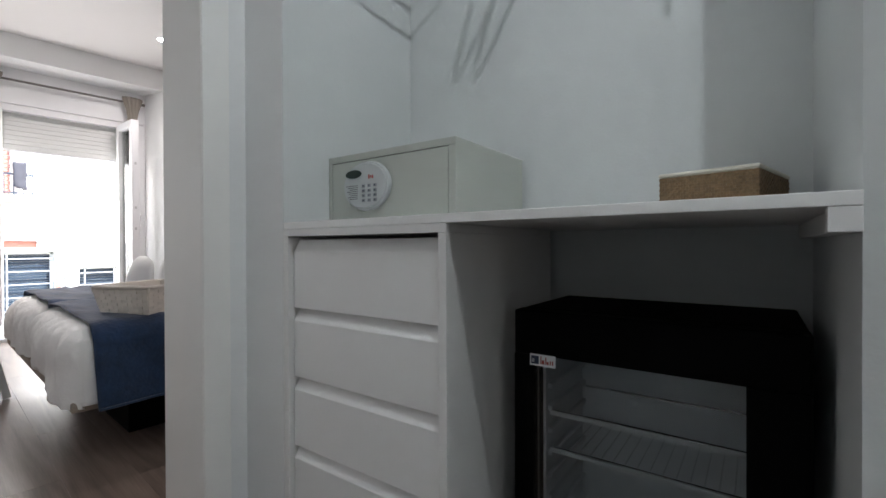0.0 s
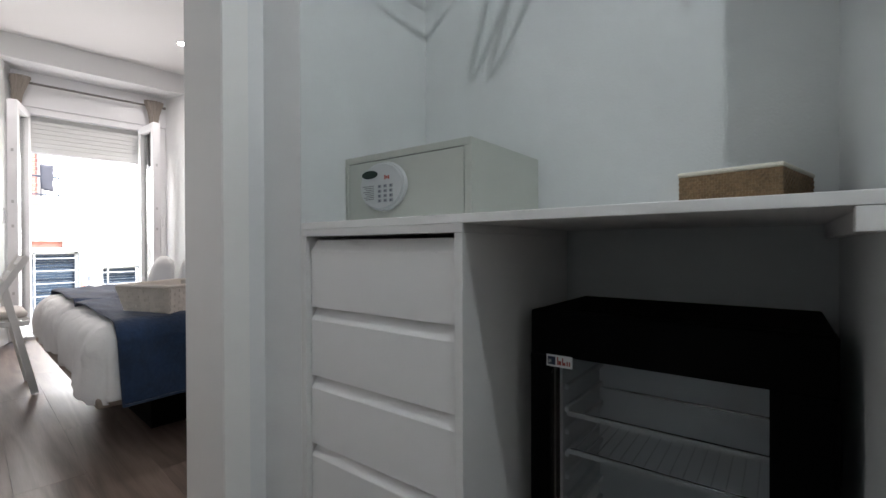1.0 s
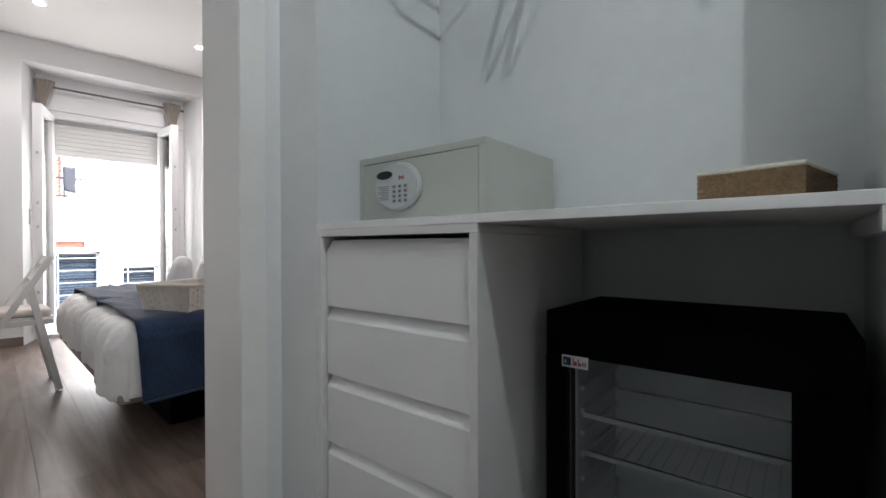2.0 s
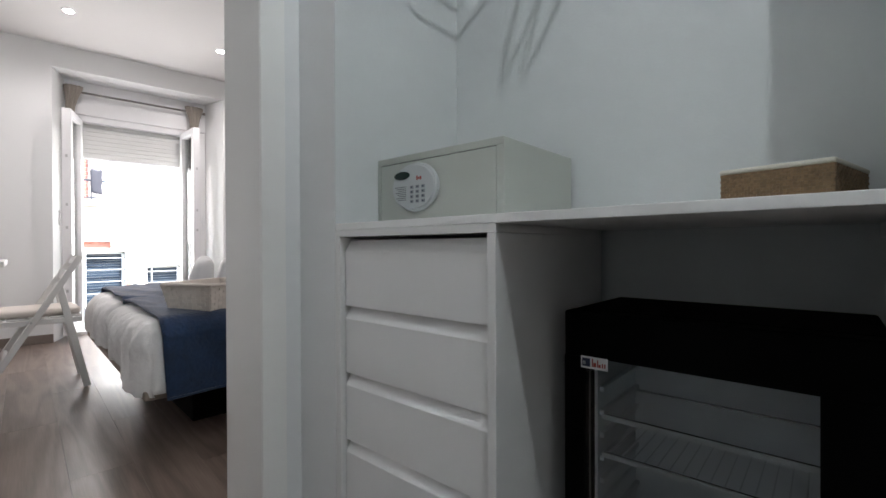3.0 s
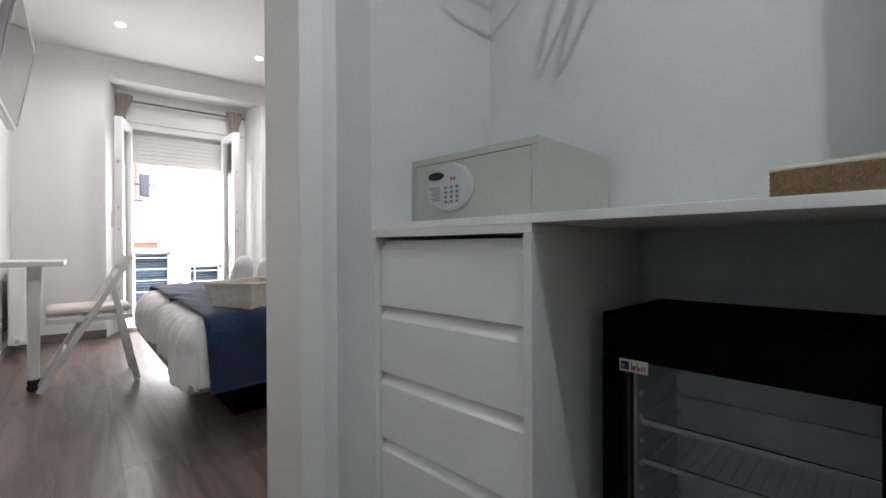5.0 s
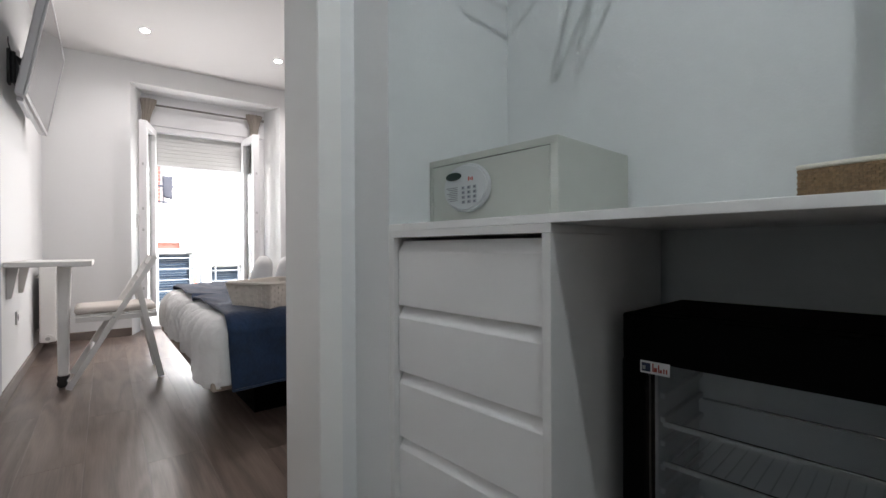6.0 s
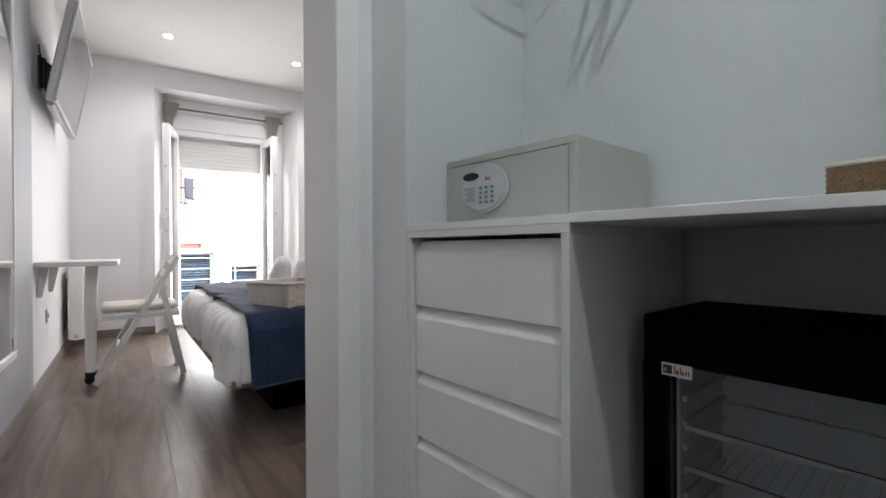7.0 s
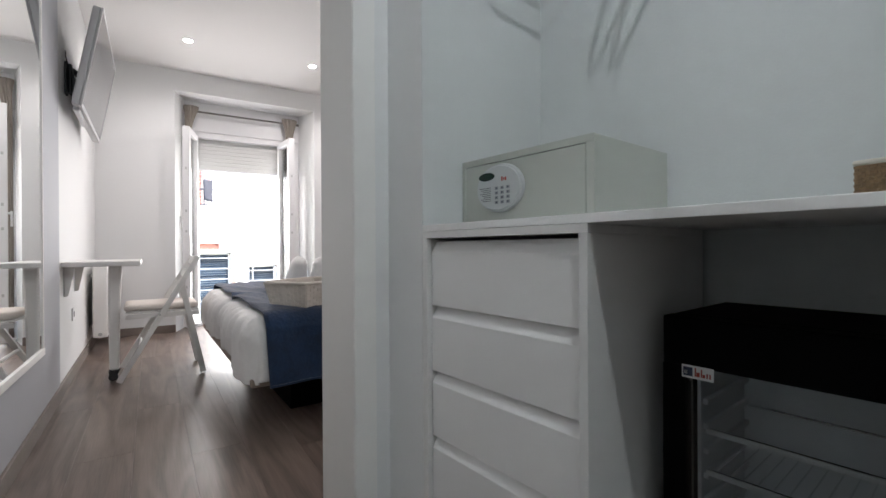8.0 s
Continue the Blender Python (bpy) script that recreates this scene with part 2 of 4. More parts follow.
def tube(points, r, seg=8, closed=False):
    bm = bmesh.new()
    pts = [Vector(p) for p in points]
    n = len(pts)
    rings = []
    for i, p in enumerate(pts):
        d = (pts[(i + 1) % n] - pts[i - 1]) if closed or 0 < i < n - 1 else (pts[1] - pts[0] if i == 0 else pts[-1] - pts[-2])
        q = d.normalized().to_track_quat("Z", "Y")
        rings.append([bm.verts.new(p + q @ Vector((r * math.cos(k * 2 * math.pi / seg), r * math.sin(k * 2 * math.pi / seg), 0))) for k in range(seg)])
    for i in range(n if closed else n - 1):
        a, b = rings[i], rings[(i + 1) % n]
        for k in range(seg):
            bm.faces.new((a[k], a[(k + 1) % seg], b[(k + 1) % seg], b[k]))
    if not closed:
        bm.faces.new(rings[0])
        bm.faces.new(rings[-1])
    bmesh.ops.recalc_face_normals(bm, faces=bm.faces[:])
    return bm


def finish(name, bm, mat, smooth=False):
    me = bpy.data.meshes.new(name)
    bm.to_mesh(me)
    bm.free()
    me.materials.append(mat)
    if smooth:
        for p in me.polygons:
            p.use_smooth = True
    return new(name, me)


def part(name, bm, mat, parent, label="", smooth=False):
    ob = finish(name, bm, mat, smooth)
    ob.parent = parent
    if label:
        ob["label"] = label
    return ob


def thing(name, m, label, category, group="", kind=""):
    ob = new(name)
    ob.empty_display_size = 0.1
    ob.matrix_world = m
    return tagged(ob, label, category, group, kind)


def solid(name, bm, mat, label, category, m=None, group="", kind="structure", smooth=False):
    ob = finish(name, bm, mat, smooth)
    if m is not None:
        ob.matrix_world = m
    return tagged(ob, label, category, group, kind)


# ---- large structure ----
X_RIGHT, Y_BACK, X_HALL = 3.6, -2.6, -1.95
NICHE_L, NICHE_R, NICHE_BACK = 1.04, -0.098, 1.243

solid("ceiling", box((X_HALL - 0.2, Y_BACK - 0.2, CEIL), (X_RIGHT + 0.2, 5.75, CEIL + 0.2)), CEILING, "smooth white painted ceiling over the rooms", "ceiling")

solid("wall_left", box((-0.2, 1.22, -0.05), (0.0, 5.4, CEIL)), PAINT, "long white painted wall with mirror and television", "wall", LEFT_POSE)
solid("wall_left_face", box((0.0, 1.22, 0.001), (0.004, 3.25, CEIL - 0.001), 0.001), WALL_GREY_BLUE, "slightly proud grey-blue wall face of the hall", "wall", LEFT_POSE)

# Unseen hall walls, placed and painted to set how much light bounces back.
solid("wall_hall_front", box((X_HALL, 1.18, -0.05), (-0.40, 1.30, CEIL)), PAINT, "unseen white wall of the hall, placed for bounced light", "wall")
solid("wall_hall_left", box((X_HALL - 0.2, Y_BACK - 0.2, -0.05), (X_HALL, 1.30, CEIL)), PAINT, "unseen white end wall of the hall, placed for bounced light", "wall")

# window wall: two sides and a head round a splayed opening
R0, R1 = 0.428, 1.805            # opening at the room face, along the wall
S0, S1 = 0.515, 1.705            # opening at the window
DEPTH = 0.30
HEAD = 2.41
WALL_T = 0.46
solid("wall_window_side", prism([(-0.6, 0), (R0, 0), (S0, DEPTH), (S0, WALL_T), (-0.6, WALL_T)], -0.05, CEIL), PAINT, "white painted window wall beside the balcony door", "wall", WIN_POSE)
solid("wall_window_far_side", prism([(R1, 0), (4.2, 0), (4.2, WALL_T), (S1, WALL_T), (S1, DEPTH)], -0.05, CEIL), PAINT, "white painted window wall past the balcony door", "wall", WIN_POSE)
solid("wall_window_head", prism([(R0, 0), (R1, 0), (S1, DEPTH), (S1, WALL_T), (S0, WALL_T), (S0, DEPTH)], HEAD, CEIL), PAINT, "white painted lintel above the balcony door", "wall", WIN_POSE)
solid("window_threshold", box((S0, DEPTH - 0.05, -0.05), (S1, WALL_T, 0.03), 0.004), PVC, "pale balcony door threshold", "threshold", WIN_POSE)

solid("wall_partition", prism([(0.675, 0.992), (0.70, 0.992), (0.70, NICHE_L), (X_RIGHT, NICHE_L), (X_RIGHT, 1.385), (0.575, 1.385), (0.575, 1.165), (0.675, 1.165)], -0.05, CEIL), PAINT, "white painted stepped wall between niche and bedroom", "wall")
solid("wall_niche_lining", box((0.7005, NICHE_L - 0.003, 0.8826), (NICHE_BACK - 0.0005, NICHE_L - 0.0002, CEIL - 0.001)), NICHE, "pale grey-blue side of the niche", "wall")
# Skin added over the partition's lip to dim the face the lamp lights.
solid("wall_niche_return", box((0.6755, 0.9895, 0.8830), (0.7004, 0.9918, CEIL - 0.001)), NICHE, "pale grey-blue skin that dims the lit return of the niche", "wall")
solid("wall_niche_back", box((NICHE_BACK, -0.5, -0.05), (NICHE_BACK + 0.1, NICHE_L, CEIL)), NICHE, "pale grey-blue back wall of the niche", "wall")
# Part of the niche's shade on this side is in the darker wall colour.
solid("wall_niche_side", box((0.69, Y_BACK - 0.2, -0.05), (NICHE_BACK, NICHE_R, CEIL)), NICHE, "pale grey-blue wall ending beside the niche, partly darkened for shade", "wall")
# Unseen, set far back so that it throws less light on the niche.
solid("wall_hall_back", box((X_HALL, Y_BACK - 0.2, -0.05), (0.69, Y_BACK, CEIL)), PAINT, "unseen white back wall of the hall, kept far for less bounce", "wall")
solid("wall_right", box((X_RIGHT, 1.2, -0.05), (X_RIGHT + 0.2, 5.3, CEIL)), PAINT, "white painted far wall of the bedroom", "wall")

# lining of the bedroom doorway
casing = thing("door_lining", pose(0, 0, 0), "off-white painted lining board of the bedroom doorway", "lining", kind="structure")
part("board", box((0.555, 1.1652, 0.0), (0.5748, 1.384, CEIL - 0.002), 0.002), TRIM, casing)
part("edge_strip", box((0.5552, 1.1575, 0.0), (0.626, 1.1648, CEIL - 0.002), 0.002), TRIM, casing)
part("rear_strip", box((0.5565, 1.3842, 0.0), (0.64, 1.391, CEIL - 0.002), 0.001), TRIM, casing)

# skirtings
solid("baseboard_left", box((0.0042, 1.24, 0.0), (0.0165, 3.25, 0.075), 0.003), SKIRT, "grey wood-effect skirting board", "skirting", LEFT_POSE)
solid("baseboard_left_far", box((0.0, 3.252, 0.0), (0.0125, 5.16, 0.075), 0.003), SKIRT, "grey wood-effect skirting board", "skirting", LEFT_POSE)
solid("baseboard_window", box((-0.2, -0.0125, 0.0), (R0, 0.0, 0.075), 0.003), SKIRT, "grey wood-effect skirting board", "skirting", WIN_POSE)
solid("baseboard_window_far", box((R1, -0.0125, 0.0), (3.6, 0.0, 0.075), 0.003), SKIRT, "grey wood-effect skirting board", "skirting", WIN_POSE)


# ---- niche ----
def rounded_front(y0, y1, z0, z1):
    """A drawer front with a slanted grip along its top."""
    return prism([(0.69, z0), (0.69, z1 - 0.030), (0.692, z1 - 0.026), (0.706, z1 - 0.004), (0.7085, z1), (0.7105, z1), (0.7105, z0)], y0, y1, 0.0008, axis="y")


def drawer_unit():
    u = thing("drawer_unit", pose(0, 0, 0), "white four-drawer cabinet with slanted grip edges", "drawer unit")
    part("side_panel", box((0.675, 0.478, 0.0), (1.19, 0.497, 0.8465), 0.001), CARCASS, u)
    part("side_panel", box((0.675, 0.9705, 0.0), (1.19, 0.9905, 0.8465), 0.001), CARCASS, u)
    part("top_panel", box((0.675, 0.478, 0.847), (1.19, 0.9905, 0.8645), 0.001), CARCASS, u)
    part("back_panel", box((1.178, 0.4975, 0.06), (1.1895, 0.970, 0.846)), CARCASS, u)
    part("plinth_or_blocker", box((0.71, 0.4975, 0.0), (0.728, 0.970, 0.085)), CARCASS, u)
    for k in range(4):
        z1 = 0.838 - 0.1766 * k
        d = part("drawer", rounded_front(0.5005, 0.9675, z1 - 0.1729, z1), LACQUER, u, "white drawer front with slanted grip edge")
        part("drawer_box", box((0.711, 0.515, z1 - 0.165), (1.15, 0.955, z1 - 0.05)), CARCASS, d)
    return u


drawer_unit()

wt = thing("worktop", pose(0, 0, 0.865), "long white worktop across the niche", "worktop")
part("slab", box((0.7008, NICHE_R + 0.001, 0.0001), (NICHE_BACK - 0.001, NICHE_L - 0.0035, 0.0175), 0.0006, 1), LACQUER, wt)
part("front_strip", box((0.675, NICHE_R + 0.001, 0.0), (0.7006, 0.9890, 0.0176), 0.0012), LACQUER, wt)

cleat = thing("support_batten", pose(0, 0, 0), "white batten carrying the worktop on the wall", "batten")
part("front_piece", box((0.675, NICHE_R + 0.001, 0.835), (0.70, -0.066, 0.8645), 0.001), LACQUER, cleat)
part("rail", box((0.701, NICHE_R + 0.001, 0.835), (1.24, -0.074, 0.8645), 0.001), CARCASS, cleat)


def safe():
    w, d, h = 0.455, 0.363, 0.1995
    s = thing("hotel_safe", pose(0.861, 0.580, 0.8826), "grey-beige steel hotel safe with round keypad", "safe")
    part("body", box((0.004, 0, 0), (d, w, h), 0.003), SAFE, s)
    bm = bmesh.new()
    rim, top = 0.022, 0.019
    boxm(bm, (0, 0, h - top), (0.006, w, h), 0.0015)
    boxm(bm, (0, 0, 0), (0.006, w, 0.004), 0.001)
    boxm(bm, (0, 0, 0.004), (0.006, rim, h - top), 0.0015)
    boxm(bm, (0, w - 0.014, 0.004), (0.006, w, h - top), 0.0015)
    part("front_rim", bm, SAFE, s)
    part("door_gap", box((0.0032, rim, 0.004), (0.0045, w - 0.014, h - top)), SAFE_DARK, s)
    door = part("door", box((0.0008, rim + 0.0016, 0.006), (0.0055, w - 0.0156, h - top - 0.0016), 0.001), SAFE, s)
    # the keypad
    cy, cz = 0.290, 0.104
    kp = bmesh.new()
    bmesh.ops.create_cone(kp, cap_ends=True, segments=72, radius1=1.0, radius2=0.93, depth=1.0, matrix=Matrix.Translation((-0.0075, cy, cz)) @ Matrix.Diagonal((0.016, 0.090, 0.069, 1)) @ Matrix.Rotation(radians(-90), 4, "Y"))
    bmesh.ops.bevel(kp, geom=[e for e in kp.edges if len(e.link_faces) == 2 and e.calc_face_angle(0) > 0.5], offset=0.004, segments=3, affect="EDGES")
    pad = part("keypad", kp, KEYPAD, s, "round white plastic keypad")
    lcd = bmesh.new()
    bmesh.ops.create_cone(lcd, cap_ends=True, segments=40, radius1=1, radius2=1, depth=1, matrix=Matrix.Translation((-0.0162, cy + 0.042, cz + 0.034)) @ Matrix.Diagonal((0.002, 0.031, 0.0115, 1)) @ Matrix.Rotation(radians(90), 4, "Y"))
    part("display", lcd, LCD, pad, "dark oval display")
    for i in range(3):
        for j in range(4):
            y, z = cy + 0.003 - i * 0.0215, cz - 0.001 - j * 0.0132
            key = part("key", box((-0.0175, y - 0.0062, z - 0.0043), (-0.0155, y + 0.0062, z + 0.0043), 0.0007), KEY_RUBBER, pad)
            part("print_mark", box((-0.0178, y - 0.002, z - 0.002), (-0.01745, y + 0.002, z + 0.002)), NAVY, key)
    for j in range(8):
        wide = 0.046 - 0.006 * (j % 3)
        part("print_line", box((-0.0159, cy + 0.026, cz + 0.001 - j * 0.0052), (-0.0154, cy + 0.026 + wide - 0.001 * j, cz + 0.0030 - j * 0.0052)), INK, pad)
    for k, (a, b) in enumerate(((0.029, 0.017), (0.0255, 0.019), (0.027, 0.017))):
        part("print_mark", box((-0.0159, cy - 0.0195 - 0.0068 * k, cz + b), (-0.0154, cy - 0.0142 - 0.0068 * k, cz + a), 0.0004), RED, pad)
    return s


safe()


def minibar():
    m = thing("minibar_fridge", pose(0.875, -0.070, 0.0), "black minibar fridge with a glass door", "fridge")
    # W is overwide: the extra black beside the fridge stands in for shade.
    W, D, Ht = 0.505, 0.33, 0.682
    yg0, yg1, zg0, zg1 = 0.085, 0.461, 0.10, 0.586      # the glass
    part("top_panel", box((0.045, 0, Ht - 0.03), (D, W, Ht), 0.006), FRIDGE_BLACK, m)
    part("side_panel", box((0.045, 0, 0.02), (D, 0.045, Ht - 0.0305), 0.003), FRIDGE_BLACK, m)
    part("side_panel", box((0.045, W - 0.045, 0.02), (D, W, Ht - 0.0305), 0.003), FRIDGE_BLACK, m)
    part("base", box((0.045, 0.0455, 0.02), (D, W - 0.0455, 0.07), 0.003), FRIDGE_BLACK, m)
    part("back_panel", box((D - 0.02, 0.0455, 0.0705), (D, W - 0.0455, Ht - 0.0305)), FRIDGE_BLACK, m)
    for y in (0.05, W - 0.05):
        for x in (0.08, D - 0.05):
            part("foot", rod(bmesh.new(), (x, y, 0), (x, y, 0.021), 0.015), BLACK, m)
    lin = bmesh.new()
    boxm(lin, (D - 0.03, 0.046, 0.071), (D - 0.0205, W - 0.046, Ht - 0.031))
    boxm(lin, (0.05, 0.0456, 0.071), (D - 0.03, 0.052, Ht - 0.031))
    boxm(lin, (0.05, W - 0.052, 0.071), (D - 0.03, W - 0.0456, Ht - 0.031))
    for j in range(9):
        z = 0.15 + j * 0.05
        boxm(lin, (0.06, W - 0.062, z), (D - 0.03, W - 0.052, z + 0.012), 0.002)
        boxm(lin, (0.06, 0.052, z), (D - 0.03, 0.062, z + 0.012), 0.002)
    part("liner", lin, LINER, m, "ribbed grey plastic liner")
    for z in (0.449, 0.366):
        sh = part("shelf", rod(bmesh.new(), (0.07, 0.063, z), (0.07, W - 0.063, z), 0.0035), CHROME, m, "fridge shelf with a white edge strip")
        part("back_wire", rod(bmesh.new(), (D - 0.04, 0.063, z), (D - 0.04, W - 0.063, z), 0.003), CHROME, sh)
        part("front_strip", box((0.058, 0.058, z - 0.006), (0.064, W - 0.058, z + 0.004), 0.001), STICKER, sh, "white shelf edge strip")
        for k in range(17 if z < 0.4 else 0):
            y = 0.08 + k * 0.0235
            part("wire", rod(bmesh.new(), (0.07, y, z + 0.003), (D - 0.04, y, z + 0.003), 0.0016, seg=6), CHROME, sh)
    door = bmesh.new()
    boxm(door, (0, 0, zg1), (0.043, W, Ht), 0.004)
    boxm(door, (0, 0, 0.03), (0.043, W, zg0), 0.004)
    boxm(door, (0, 0, zg0), (0.043, yg0, zg1))
    boxm(door, (0, yg1, zg0), (0.043, W, zg1))
    d = part("door_frame", door, FRIDGE_BLACK, m)
    g = part("door_glass", box((0.004, yg0, zg0), (0.010, yg1, zg1)), FRIDGE_GLASS, d)
    g.visible_shadow = False
    part("glass_edge", box((0.0025, yg1 - 0.012, zg0), (0.0038, yg1 - 0.009, zg1)), SAFE_DARK, d)
    st = part("sticker", box((-0.0012, 0.4110, 0.565), (-0.0002, 0.4680, 0.590), 0.0003), STICKER, d, "small white label with red and navy print")
    part("print_square", box((-0.0018, 0.4480, 0.569), (-0.0011, 0.4650, 0.586)), NAVY, st)
    part("print_mark", box((-0.0018, 0.4575, 0.5725), (-0.0017, 0.4635, 0.580)), STICKER, st)
    for a, b, e in ((0.4418, 0.4442, 0.5865), (0.4352, 0.4412, 0.5785), (0.4308, 0.4332, 0.5850), (0.4258, 0.4302, 0.5765), (0.4208, 0.4236, 0.5790), (0.4158, 0.4186, 0.5790)):
        part("print_block", box((-0.0018, a, 0.570), (-0.0011, b, e), 0.0002), RED, st)
    return m


minibar()


def woven_box():
    w, d, h = 0.168, 0.222, 0.073
    b = thing("storage_box", pose(0.945, -0.002, 0.8826, 0, 0, -13), "small brown woven raffia box with cream cloth lining", "box")
    bm = bmesh.new()
    rows = 14
    for k in range(rows):
        z0 = k * h / rows
        for side, (L, along) in enumerate(((w, "y"), (d, "x"), (w, "y"), (d, "x"))):
            c = 34 if along == "y" else 26
            for i in range(c):
                out = 0.0016 if (i + k) % 2 else 0.0005
                a0, a1 = i * L / c, (i + 1) * L / c - 0.0004
                jit = random.uniform(0, 0.0006)
                if side == 0:
                    lo, hi = (-out - jit, a0, z0), (0.004, a1, z0 + h / rows - 0.0004)
                elif side == 1:
                    lo, hi = (a0, -out - jit, z0), (a1, 0.004, z0 + h / rows - 0.0004)
                elif side == 2:
                    lo, hi = (d - 0.004, a0, z0), (d + out, a1, z0 + h / rows - 0.0004)
                else:
                    lo, hi = (a0, w - 0.004, z0), (a1, w + out, z0 + h / rows - 0.0004)
                vs = [bm.verts.new((x, y, z)) for z in (lo[2], hi[2]) for x, y in ((lo[0], lo[1]), (hi[0], lo[1]), (hi[0], hi[1]), (lo[0], hi[1]))]
                for f in ((0, 3, 2, 1), (4, 5, 6, 7), (0, 1, 5, 4), (1, 2, 6, 5), (2, 3, 7, 6), (3, 0, 4, 7)):
                    bm.faces.new([vs[q] for q in f])
    part("weave", bm, WICKER, b)
    part("inner_box", box((0.003, 0.003, 0.0), (d - 0.003, w - 0.003, h - 0.001)), WICKER, b)
    li = bmesh.new()
    boxm(li, (-0.003, -0.003, h), (d + 0.003, w + 0.003, h + 0.009), 0.004, 3)
    part("lining", li, LINING, b, "cream cotton lining folded over the rim", True)
    return b


woven_box()


def clothes_hanger(x, y, zc, turn):
    h = thing("clothes_hanger", pose(x, y, zc, 0, 0, turn), "slim pale clothes hanger on the niche rail", "hanger", "hangers on the rail")
    loop = [(-0.214, 0, 0.012), (-0.207, 0, 0.032), (-0.16, 0, 0.072), (-0.10, 0, 0.110), (-0.04, 0, 0.142), (0, 0, 0.150), (0.04, 0, 0.142), (0.10, 0, 0.110), (0.16, 0, 0.072), (0.207, 0, 0.032), (0.214, 0, 0.012), (0.20, 0, 0.0), (0, 0, 0.0), (-0.20, 0, 0.0)]
    part("frame", tube(loop, 0.005, 8, True), WHITEWOOD, h, smooth=True)
    top = 2.20 - zc
    hook = [(0, 0, 0.15), (0, 0, top - 0.03)] + [(0.018 * math.sin(a), 0, top - 0.012 + 0.020 * -math.cos(a)) for a in (0.5, 1.2, 2.0, 2.8, 3.6, 4.3)]
    part("hook", tube(hook, 0.002, 6), STEEL, h, smooth=True)
    return h


hang_rail = thing("clothes_rail", pose(0.935, 0, 2.20), "chromed clothes rail across the top of the niche", "clothes rail")
part("tube", rod(bmesh.new(), (0, NICHE_R + 0.003, 0), (0, NICHE_L - 0.006, 0), 0.0125, seg=20), CHROME, hang_rail)
for y in (NICHE_R + 0.004, NICHE_L - 0.007):
    part("socket", rod(bmesh.new(), (0, y - 0.003, 0), (0, y + 0.003, 0), 0.024, seg=20), CHROME, hang_rail)
for x, y, z, turn in ((0.93, 0.312, 1.922, 18), (0.925, 0.376, 1.920, 23.6), (0.91, 0.526, 1.938, -3), (0.93, 0.634, 1.938, 0), (0.93, 0.045, 1.930, 23.7)):
    clothes_hanger(x, y, z, turn)


# ---- bedroom: beds ----
def softbox(lo, hi, r, step=0.04, wave=0.0, wave_scale=4.0, seed=0.0):
    """A padded box: its corners rounded by r, its faces gently uneven."""
    bm = bmesh.new()
    n = [max(2, round((hi[i] - lo[i]) / step)) for i in range(3)]
    idx = {}

    def vert(i, j, k):
        if (i, j, k) not in idx:
            p = Vector([lo[a] + (hi[a] - lo[a]) * (i, j, k)[a] / n[a] for a in range(3)])
            c = Vector([min(max(p[a], lo[a] + r), hi[a] - r) for a in range(3)])
            d = p - c
            if d.length > 1e-9:
                p = c + d.normalized() * r
            if wave:
                q = p * wave_scale + Vector((seed, seed * 1.7, seed * 0.3))
                out = (p - (Vector(lo) + Vector(hi)) / 2).normalized()
                p = p + out * wave * noise.noise(q) + Vector((0, 0, 0.4 * wave * noise.noise(q * 2.7)))
            idx[(i, j, k)] = bm.verts.new(p)
        return idx[(i, j, k)]
    for a, b, c in ((0, 1, 2), (1, 2, 0), (2, 0, 1)):
        for side in (0, n[c]):
            for i in range(n[a]):
                for j in range(n[b]):
                    q = []
                    for u, v in ((i, j), (i + 1, j), (i + 1, j + 1), (i, j + 1)):
                        key = [0, 0, 0]
                        key[a], key[b], key[c] = u, v, side
                        q.append(vert(*key))
                    bm.faces.new(q)
    bmesh.ops.recalc_face_normals(bm, faces=bm.faces[:])
    return bm


